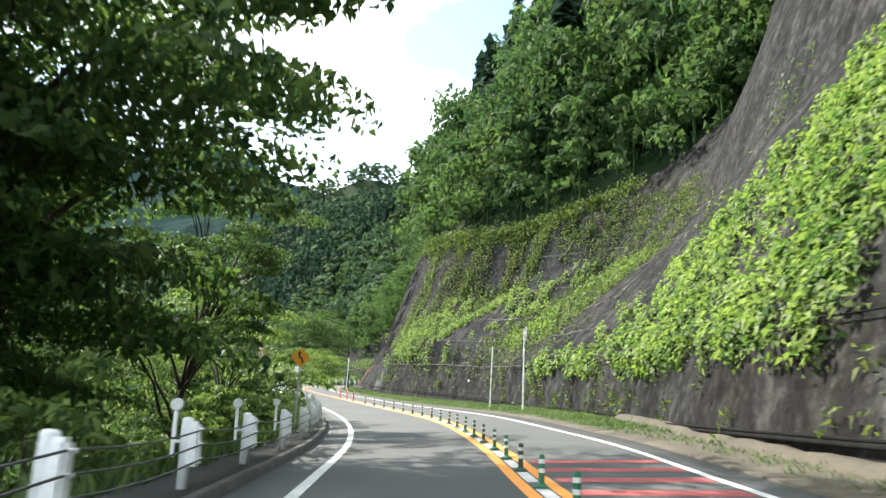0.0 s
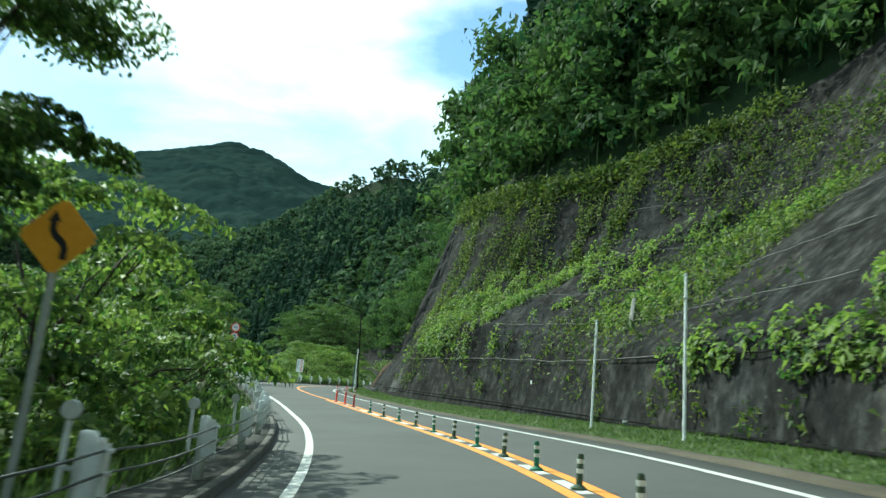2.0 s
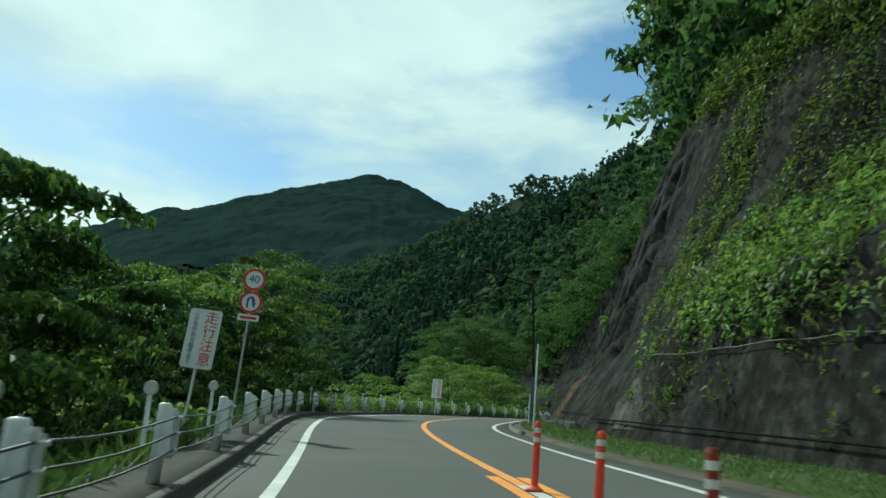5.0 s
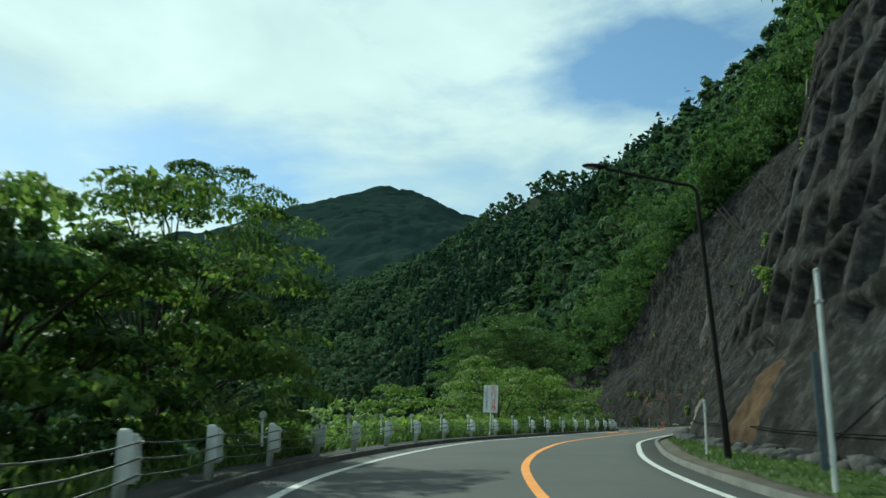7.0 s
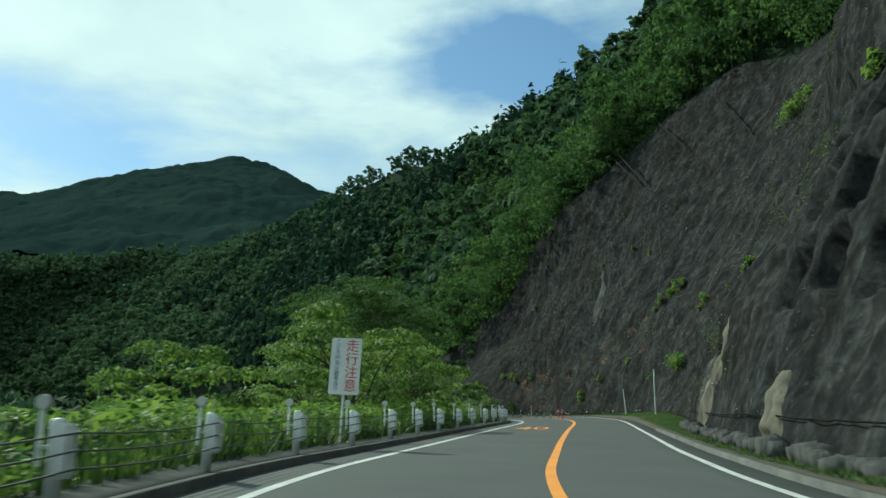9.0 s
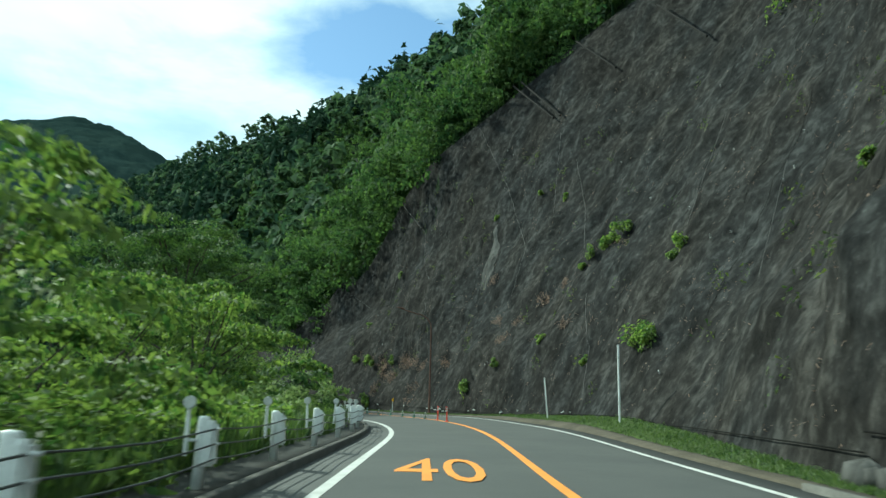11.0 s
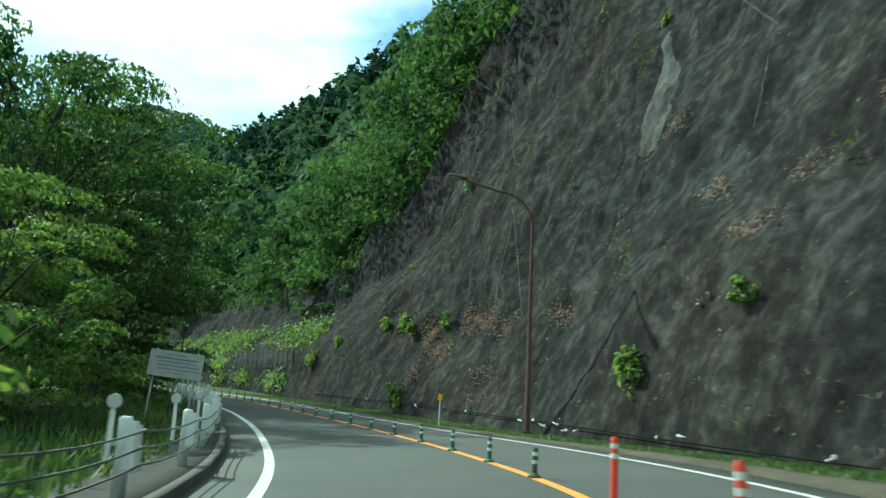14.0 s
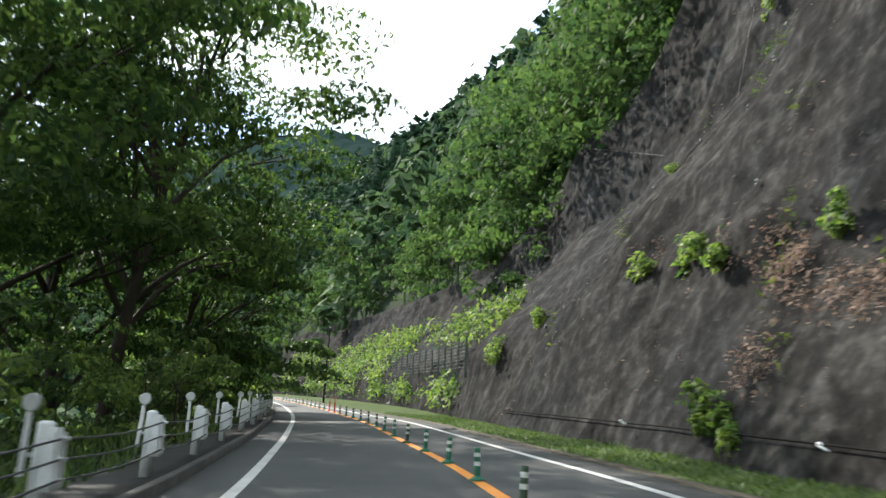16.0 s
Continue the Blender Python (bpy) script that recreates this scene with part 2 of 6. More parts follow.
# distance haze is mixed into the valley leaf colour: lighter, bluer green
LEAF_VALLEY_HAZE = material("hazy_valley_leaves", (0.026, 0.052, 0.034), (0.092, 0.140, 0.066), 0.05, 0.85, island=0.30, thin=0.30, fine=0.5, spec=0.08)
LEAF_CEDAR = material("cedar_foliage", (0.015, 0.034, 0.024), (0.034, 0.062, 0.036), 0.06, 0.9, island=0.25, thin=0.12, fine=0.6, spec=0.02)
# mountain green pulled towards blue in place of air haze
LEAF_FAR_HAZE = material("hazy_far_woods", (0.012, 0.025, 0.026), (0.031, 0.050, 0.042), 0.011, 0.95, 1.0, fine=0.30, spec=0.0, dist=2.5)
VINE = material("vine_leaves", (0.036, 0.068, 0.020), (0.135, 0.172, 0.046), 0.35, 0.65, island=0.6, thin=0.32, fine=2.5, spec=0.16)
DRY = material("dry_brush", (0.10, 0.068, 0.054), (0.38, 0.27, 0.21), 0.8, 0.95, island=0.5, thin=0.15)
BARK_DRY = material("withered_twigs", (0.035, 0.028, 0.02), (0.13, 0.10, 0.07), 0.8, 0.95, island=0.5)
BARK = material("bark", (0.018, 0.015, 0.012), (0.075, 0.062, 0.05), 3.0, 0.95, 0.8, stretch=(1, 1, 0.25))
POST_WHITE = material("white_enamelled_steel", (0.50, 0.53, 0.54), (0.78, 0.80, 0.80), 3.0, 0.45, 0.05, fine=30, objvar=0.12)
CABLE = material("galvanised_cable", (0.05, 0.055, 0.055), (0.14, 0.145, 0.145), 8.0, 0.6, metal=0.4)
GALV = material("galvanised_steel", (0.32, 0.34, 0.35), (0.55, 0.57, 0.57), 3.0, 0.5, metal=0.5)
REFLECTOR = material("reflector_face", (0.42, 0.44, 0.42), (0.62, 0.64, 0.62), 12.0, 0.35)
RUBBER_GREEN = material("green_rubber", (0.012, 0.085, 0.05), (0.03, 0.16, 0.095), 5.0, 0.6, objvar=0.1)
RUBBER_OLD = material("grimy_green_rubber", (0.022, 0.045, 0.028), (0.06, 0.10, 0.06), 6.0, 0.75, objvar=0.1)
RUBBER_RED = material("red_rubber", (0.52, 0.045, 0.030), (0.72, 0.085, 0.05), 5.0, 0.55)
RUBBER_DULL = material("grimy_red_rubber", (0.16, 0.022, 0.018), (0.30, 0.05, 0.04), 6.0, 0.7)
BAND = material("reflective_band", (0.45, 0.50, 0.46), (0.70, 0.74, 0.70), 9.0, 0.4)
SIGN_YELLOW = material("yellow_sign_face", (0.68, 0.28, 0.015), (0.82, 0.40, 0.03), 2.0, 0.5)
SIGN_WHITE = material("white_sign_face", (0.58, 0.60, 0.60), (0.76, 0.78, 0.77), 2.5, 0.5)
# worn white face, taken down to grey to include the shade on it
SHADED_BOARD = material("worn_shaded_board_face", (0.30, 0.31, 0.30), (0.52, 0.53, 0.51), 1.6, 0.7, fine=12)
FADED_INK = material("faded_blue_ink", (0.10, 0.12, 0.17), (0.20, 0.22, 0.27), 6.0, 0.7)
SIGN_RED = material("red_sign_paint", (0.42, 0.02, 0.025), (0.55, 0.04, 0.045), 3.0, 0.5)
SIGN_BLUE = material("blue_sign_paint", (0.012, 0.05, 0.17), (0.025, 0.08, 0.24), 3.0, 0.5)
SIGN_BLACK = material("black_sign_paint", (0.008, 0.008, 0.008), (0.02, 0.02, 0.02), 3.0, 0.5)
BROWN_STEEL = material("brown_painted_steel", (0.055, 0.026, 0.018), (0.12, 0.055, 0.038), 2.0, 0.5, fine=20)
BLACK_STEEL = material("dark_steel", (0.010, 0.010, 0.010), (0.026, 0.024, 0.023), 3.0, 0.9, spec=0.1)
LENS_GLASS = material("lamp_lens", (0.22, 0.23, 0.23), (0.34, 0.35, 0.34), 5.0, 0.2)
ROPE = material("net_rope", (0.06, 0.06, 0.058), (0.17, 0.165, 0.16), 4.0, 0.7)
ROPE_DARK = material("dark_hose", (0.006, 0.006, 0.006), (0.018, 0.018, 0.017), 4.0, 0.95, spec=0.03)
YELLOW_BOX = material("yellow_marker_paint", (0.70, 0.34, 0.01), (0.85, 0.46, 0.02), 3.0, 0.5)
PALE_ROCK = material("pale_streaked_rock", (0.010, 0.010, 0.009), (0.24, 0.215, 0.17), 0.9, 0.9, 0.9, fine=5, stretch=(1, 1, 0.22), dist=0.10, spec=0.05)
GREY_ROCK = material("grey_weathered_rock", (0.008, 0.008, 0.008), (0.13, 0.13, 0.125), 0.7, 0.92, 0.9, fine=4, stretch=(1, 1, 0.25), dist=0.12, spec=0.05)
DIRT = material("roadside_dirt", (0.030, 0.026, 0.018), (0.105, 0.090, 0.066), 0.7, 0.95, 0.7, fine=16)
RUST_ROCK = material("rusty_rock", (0.012, 0.010, 0.008), (0.105, 0.064, 0.036), 0.8, 0.9, 0.9, fine=5, stretch=(1, 1, 0.3), dist=0.10, spec=0.05)


# ------------------------------------------------------------------ mesh helpers
def np_mesh(name, V, F, mat, smooth=False):
    """A mesh from arrays: V (n, 3), F (m, 3 or 4)."""
    V, F = np.asarray(V, np.float32), np.asarray(F, np.int32)
    me = bpy.data.meshes.new(name)
    me.vertices.add(len(V))
    me.vertices.foreach_set("co", V.ravel())
    k = F.shape[1]
    me.loops.add(F.size)
    me.loops.foreach_set("vertex_index", F.ravel())
    me.polygons.add(len(F))
    me.polygons.foreach_set("loop_start", np.arange(len(F), dtype=np.int32) * k)
    if smooth:
        me.polygons.foreach_set("use_smooth", np.ones(len(F), bool))
    me.update(calc_edges=True)
    me.materials.append(mat)
    return me


def grid_faces(rows, cols):
    i = np.arange(rows - 1)[:, None] * cols + np.arange(cols - 1)[None, :]
    return np.stack([i, i + 1, i + cols + 1, i + cols], -1).reshape(-1, 4)


def thing(name, label, category, group="", at=(0, 0, 0), turn=0.0):
    ob = new(name)
    ob.empty_display_size = 0.2
    ob.matrix_basis = pose(*at, 0, 0, turn)
    return tagged(ob, label, category, group)


def part(name, bm, mat, parent=None, label="", smooth=False, at=None):
    """Links a bmesh (or a mesh) as one object, under its thing if there is one."""
    if isinstance(bm, bpy.types.Mesh):
        me = bm
    else:
        me = bpy.data.meshes.new(name)
        if smooth:
            for f in bm.faces:
                f.smooth = True
        bm.to_mesh(me)
        bm.free()
        me.materials.append(mat)
    ob = new(name, me)
    if parent:
        ob.parent = parent
    if at is not None:
        ob.matrix_basis = at
    return tagged(ob, label)


def box(sx, sy, sz, at=(0, 0, 0), bevel=0.0, bm=None, rot=None):
    bm = bm or bmesh.new()
    m = Matrix.Translation(at) @ (rot or Matrix.Identity(4)) @ Matrix.Diagonal((sx, sy, sz, 1))
    g = bmesh.ops.create_cube(bm, size=1, matrix=m)
    if bevel:
        es = list({e for v in g["verts"] for e in v.link_edges})
        bmesh.ops.bevel(bm, geom=es, offset=bevel, segments=1, affect="EDGES")
    return bm


def tube(r0, r1, p, q, seg=10, bm=None, caps=True):
    """A straight tapered tube from p to q."""
    bm = bm or bmesh.new()
    p, q = Vector(p), Vector(q)
    m = Matrix.Translation((p + q) / 2) @ (q - p).to_track_quat("Z", "Y").to_matrix().to_4x4()
    bmesh.ops.create_cone(bm, cap_ends=caps, segments=seg, radius1=r0, radius2=r1, depth=(q - p).length, matrix=m)
    return bm


def sweep(points, radii, seg=6, twist=0.0):
    """Vertices and quads of a tube along points; radii one number or one each."""
    P = np.asarray(points, float)
    n = len(P)
    R = np.broadcast_to(np.asarray(radii, float), (n,))
    T = np.gradient(P, axis=0)
    T /= np.linalg.norm(T, axis=1)[:, None] + 1e-9
    up = np.where(np.abs(T[:, 2:3]) > 0.9, np.array([[1.0, 0, 0]]), np.array([[0, 0, 1.0]]))
    A = np.cross(T, up)
    A /= np.linalg.norm(A, axis=1)[:, None] + 1e-9
    B = np.cross(T, A)
    a = np.arange(seg) * 2 * np.pi / seg + twist
    V = P[:, None] + R[:, None, None] * (np.cos(a)[None, :, None] * A[:, None] + np.sin(a)[None, :, None] * B[:, None])
    i = np.arange(n - 1)[:, None] * seg
    j, k = np.arange(seg)[None, :], (np.arange(seg)[None, :] + 1) % seg
    F = np.stack([i + j, i + k, i + seg + k, i + seg + j], -1).reshape(-1, 4)
    return V.reshape(-1, 3), F


def join(chunks):
    V, F, n = [], [], 0
    for v, f in chunks:
        V.append(v)
        F.append(f + n)
        n += len(v)
    return np.concatenate(V), np.concatenate(F)


# ------------------------------------------------------------------ the road's line
YG = np.arange(-120.0, 640.0, 0.5)
_r = np.array(ROWS)
RY, RX, RZ = METRES * _r[:, 2], METRES * _r[:, 1], METRES * _r[:, 3]


def smooth_table(values, width):
    k = int(width / 0.5) | 1
    pad = np.pad(values, k // 2, mode="reflect", reflect_type="odd")
    return np.convolve(pad, np.ones(k) / k, "valid")


def _line(y):
    k0, k1 = (RX[-1] - RX[-2]) / (RY[-1] - RY[-2]), RY[-1]
    u = y - k1
    bend = np.where(u < 330, RX[-1] + k0 * u - 0.00195 * u * u, RX[-1] + k0 * 330 - 0.00195 * 330 ** 2 - 1.48 * (u - 330))
    return np.where(u > 0, bend, np.where(y < 0, -0.045 * y, np.interp(y, RY, RX)))


PXT = smooth_table(_line(YG), 6)
GRADE = (RZ[-1] - RZ[0]) / (RY[-1] - RY[0])
PZT = smooth_table(np.where(YG > RY[-1], RZ[-1] + GRADE * np.minimum(YG - RY[-1], 120), np.where(YG < 0, GRADE * YG, np.interp(YG, RY, RZ))), 10)
BKT = smooth_table(np.tan(np.radians(-(np.interp(YG, RY, _r[:, 6]) + 1.2))), 8)


def px(y):
    return np.interp(y, YG, PXT)


def pz(y):
    return np.interp(y, YG, PZT)


def bank(y):
    return np.interp(y, YG, BKT)


def surf(d, y):
    """Height of the road's surface d metres to the right of the driven line."""
    return pz(y) + d * bank(y)


def table(ys, vs, width=5):
    t = smooth_table(np.interp(YG, ys, vs), width)
    return lambda y: np.interp(y, YG, t)


LINE_L = table([-20, 10, 19, 28, 45, 53, 60, 67, 76, 82, 86, 89, 92, 96, 99, 103, 110, 114, 124, 137, 148, 160, 170, 178, 182, 187, 192, 198, 208, 217, 230, 300],
               [-1.3, -1.18, -0.98, -0.95, -0.84, -0.83, -0.92, -1.25, -1.89, -2.4, -2.54, -2.55, -2.6, -2.6, -2.5, -2.35, -2.2, -2.12, -1.95, -1.65, -1.35, -1.22, -1.17, -1.4, -1.51, -1.8, -2.09, -2.54, -3.14, -3.5, -4.0, -5])
LINE_O = table([-20, 10, 17, 26, 31, 37, 46, 51, 57, 61, 66, 75, 82, 90, 97, 104, 118, 131, 148, 154, 160, 169, 174, 178, 184, 188, 192, 196, 200, 204, 213, 223, 235, 246, 300],
               [1.6, 1.94, 2.3, 2.55, 2.69, 2.72, 2.52, 2.4, 2.26, 2.16, 1.92, 1.62, 1.4, 1.15, 1.18, 1.38, 1.38, 1.52, 1.97, 2.17, 2.45, 2.86, 2.68, 2.48, 2.02, 1.58, 1.13, 0.89, 0.48, 0.11, -0.44, -1.24, -1.95, -2.4, -3.0])
LINE_R = table([-20, 10, 15, 19, 26, 37, 48, 53, 57, 62, 69, 76, 83, 87, 92, 96, 101, 108, 114, 126, 137, 148, 155, 160, 166, 171, 175, 180, 184, 190, 193, 197, 200, 206, 215, 222, 241, 300],
               [4.2, 4.62, 5.04, 5.3, 5.15, 5.27, 4.8, 4.55, 4.37, 4.42, 4.26, 4.35, 4.1, 4.1, 4.15, 4.25, 4.42, 4.4, 4.35, 4.64, 4.9, 5.11, 5.25, 5.45, 5.9, 6.0, 5.66, 5.16, 4.43, 3.5, 3.24, 2.78, 2.4, 1.89, 1.24, 0.13, -1.48, -1.2])


def curb_l(y):
    return LINE_L(y) - 0.86


def post_l(y):
    return curb_l(y) - 0.40


# foot, first break, second break and crest of the cut slope to the right of the road
SY = [-20, 12, 34, 51, 58, 62.5, 70, 78, 90, 105, 120, 132, 146, 160, 175, 188, 200, 211, 222, 232, 246]
D0 = table(SY, [7, 7.2, 8.8, 10.2, 10.35, 10.4, 9.4, 8.2, 7.2, 6.2, 6.3, 7.0, 8.6, 8.4, 7.6, 6.8, 6.0, 4.8, 4.4, 4.6, 4.5], 4)
D1 = table(SY, [7.3, 7.8, 9.1, 10.5, 11.4, 11.5, 10.7, 10.2, 9.9, 9.1, 7.2, 7.8, 10.6, 10.7, 8.8, 9.6, 8.4, 6.8, 5.4, 5.1, 4.9], 4)
H1 = table(SY, [2.7, 2.9, 2.9, 3.2, 3.6, 4.2, 4.6, 4.4, 3.9, 3.7, 4.3, 4.5, 4.1, 4.4, 5.2, 4.6, 4.7, 4.4, 3.2, 2.6, 2.4], 4)
D2 = table(SY, [11.4, 13.2, 16.1, 19.7, 20.0, 18.2, 17.6, 14.0, 11.9, 11.5, 12.3, 15.1, 18.5, 17.8, 17.4, 14.3, 12.3, 12.9, 11.9, 11.0, 8.4], 4)
H2 = table(SY, [16.6, 15.0, 12.7, 10.1, 9.3, 9.3, 8.8, 9.0, 9.6, 10.7, 12.9, 15.1, 17.0, 18.5, 19.0, 18.5, 16.1, 12.4, 10.1, 9.0, 6.6], 4)
FOOT = table([-20, 30, 45, 52, 61, 66, 73, 84, 93, 100, 105, 112, 122, 132, 145, 152, 158, 166, 175, 186, 196, 210, 246], [0.08, 0.04, -0.04, -0.08, -0.06, 0.02, 0.10, 0.16, 0.22, 0.28, 0.12, 0.02, 0.0, 0.02, 0.2, 0.44, 0.38, 0.26, 0.05, -0.06, -0.14, -0.12, 0.0], 6)
CY = [-20, 0, 20, 38, 50, 57, 61, 63.5, 70, 77, 86, 95, 105, 115, 125, 135, 148, 160, 170, 178, 188, 193, 197, 205, 213, 220, 225, 228.3, 231, 238, 248]
D3 = table(CY, [16, 16.5, 17.5, 20.6, 25.4, 24.2, 22.5, 20.7, 18.4, 16.1, 14.2, 13.8, 13.8, 14.2, 15.7, 19.4, 23.7, 27.1, 28.2, 26.0, 22.5, 18.7, 15.8, 14.3, 13.9, 13.4, 13.0, 12.6, 12.2, 11.4, 10], 3)
H3 = table(CY, [33, 33, 29.8, 25.0, 20.7, 17.8, 16.5, 15.6, 14.6, 15.3, 15.9, 16.4, 17.8, 21.2, 26.9, 31.0, 33.5, 34.5, 36.4, 39.0, 36.4, 32.4, 29.5, 27.8, 24.4, 18.0, 15.4, 16.6, 13.6, 11.5, 10], 3)


def cliff(d, y):
    """Height of the cut slope over the driven line, before roughness."""
    d0, d1, d2, d3 = D0(y), D1(y), D2(y), D3(y)
    h0, h1, h2, h3 = d0 * bank(y) + FOOT(y), H1(y), H2(y), H3(y)
    t1, t2, t3 = np.clip((d - d0) / (d1 - d0), 0, 1), np.clip((d - d1) / (d2 - d1), 0, 1), np.clip((d - d2) / (d3 - d2), 0, 1)
    return h0 + (h1 - h0) * t1 + (h2 - h1) * t2 + (h3 - h2) * t3


def lattice(ix, iy, iz):
    """A fixed random number for each lattice corner."""
    n = (ix.astype(np.int64) * 374761393 + iy.astype(np.int64) * 668265263 + iz.astype(np.int64) * 2147483647) & 0xFFFFFFFF
    n = ((n ^ (n >> 13)) * 1274126177) & 0xFFFFFFFF
    return ((n ^ (n >> 16)) & 0xFFFF) / 32767.5 - 1.0


def value_noise(x, y, z):
    x, y, z = np.broadcast_arrays(np.asarray(x, float), np.asarray(y, float), np.asarray(z, float))
    fx, fy, fz = np.floor(x), np.floor(y), np.floor(z)
    u, v, w = x - fx, y - fy, z - fz
    u, v, w = u * u * (3 - 2 * u), v * v * (3 - 2 * v), w * w * (3 - 2 * w)
    out = 0.0
    for a in (0, 1):
        for b in (0, 1):
            for c in (0, 1):
                out = out + lattice(fx + a, fy + b, fz + c) * (u if a else 1 - u) * (v if b else 1 - v) * (w if c else 1 - w)
    return out


def fbm(x, y, z, octaves=4, seed=0.0, ridged=False):
    """Summed lattice noise over arrays, about -1 to 1."""
    s, a, tot = 0.0, 1.0, 0.0
    for o in range(octaves):
        f = 2.03 ** o
        n = value_noise(x * f + seed * 17.3 + o * 5.1, y * f - seed * 9.7, z * f + seed * 3.3)
        s = s + a * ((1 - 2 * np.abs(n)) if ridged else n)
        tot += a
        a *= 0.5
    return s / tot * (1.0 if ridged else 1.5)


# far ridges: bearing to the left of the road's axis, and rise, seen from the middle of the walk
def ridge(bearings, rises, reach):
    b, r = np.radians(bearings), np.tan(np.radians(rises))
    D = np.broadcast_to(np.asarray(reach, float), b.shape)
    return np.stack([-16 - D * np.sin(b), 93 + D * np.cos(b), 8.4 + D * r], -1)


MOUNTAIN = ridge([60, 45, 38, 32, 28, 22, 19.5, 17.2, 15.5, 12, 9, 4, -4, -15], [7, 9.7, 12.7, 15.1, 16.7, 18.4, 19.1, 19.8, 19.3, 17.9, 16.7, 15, 14, 12], 1070)
SPUR = ridge([4.5, 9, 13.6, 18.5, 24, 32, 42], [20.0, 17.6, 15.2, 13.2, 12.2, 11.5, 10], [490, 530, 545, 545, 520, 470, 430])


def ridge_height(x, y, line, fall, blunt=15.0):
    best = np.full(np.shape(x), -1e9)
    for (ax, ay, az), (bx, by, bz) in zip(line[:-1], line[1:]):
        ex, ey = bx - ax, by - ay
        t = np.clip(((x - ax) * ex + (y - ay) * ey) / (ex * ex + ey * ey), 0, 1)
        dist = np.hypot(x - ax - t * ex, y - ay - t * ey)
        best = np.maximum(best, az + (bz - az) * t - fall * (np.sqrt(dist ** 2 + blunt ** 2) - blunt))
    return best


def hill(d, y):
    """Natural slope above the cut."""
    k = np.gradient(PXT, YG)
    c = 1 / np.sqrt(1 + np.interp(y, YG, smooth_table(k, 30)) ** 2)
    over = np.maximum(d - D3(y), 0) * c
    steep = np.interp(y, [0, 140, 190, 300, 350, 420], [1.18, 1.18, 1.12, 1.07, 1.0, 0.86])
    return H3(y) + steep * (1.2 * np.minimum(over, 30) + 1.15 * np.clip(over - 30, 0, 45) + 0.65 * np.clip(over - 75, 0, 75)) + 0.35 * np.clip(over - 150, 0, 200)


def ground_z(x, y):
    x, y = np.asarray(x, float), np.asarray(y, float)
    d, base = x - px(y), pz(y)
    shelf = np.interp(y, [158, 170, 200, 214], [0, 5.0, 5.0, 0])
    left = np.maximum(post_l(y) - 0.9 - shelf - d, 0)
    fallz = base - 0.25 - np.minimum(0.75 * np.maximum(left - 0.6, 0), 13) - np.clip((left - 20) * 0.05, 0, 8)
    road = surf(np.clip(d, -5, 9), y) - 0.35 + 0.25 * np.clip((post_l(y) - 1.2 - d) / 0.5, 0, 1)
    right = np.where(d > D3(y), base + hill(d, y) - 0.3 - 0.7 * np.maximum(y - 575, 0), base + cliff(d - 1.4, y) - 1.8)
    z = np.where(d > D0(y) - 0.2, right, np.where(left > 0, fallz, road))
    far = np.maximum(ridge_height(x, y, MOUNTAIN, 0.52), ridge_height(x, y, SPUR, 0.80))
    far = np.where((d > -30) & (y < 560), -1e9, far - np.where(y < 560, np.clip((60 + d) * 2.0, 0, 60), 0))
    z = np.maximum(z, far)
    rough = np.clip((np.abs(d) - 12) / 60, 0, 1)
    return z + rough * (3.5 * fbm(x / 37, y / 37, 0 * x, 4, 1) + np.clip(np.abs(d) / 400, 0, 1) * 22 * fbm(x / 150, y / 150, 0 * x, 3, 2))


# ------------------------------------------------------------------ ground, road, cut slope
def spread(near0, near1, step, lo, hi, grow):
    a = list(np.arange(near0, near1, step))
    s, v = step, near1
    while v < hi:
        a.append(v)
        s *= grow
        v += s
    s, v = step, near0
    while v > lo:
        s *= grow
        v -= s
        a.insert(0, v)
    return np.array(a)


def build_ground():
    ys = spread(-20, 260, 2.0, -400, 2600, 1.045)
    off = spread(-14, 40, 1.5, -2000, 1500, 1.06)
    Y, O = np.meshgrid(ys, off, indexing="ij")
    X = O + px(np.minimum(Y, 520))
    Z = ground_z(X, Y)
    me = np_mesh("ground", np.stack([X, Y, Z], -1).reshape(-1, 3), grid_faces(len(ys), len(off)), EARTH, True)
    tagged(new("ground", me), "wooded mountain ground of dark soil and undergrowth", "ground", kind="structure")


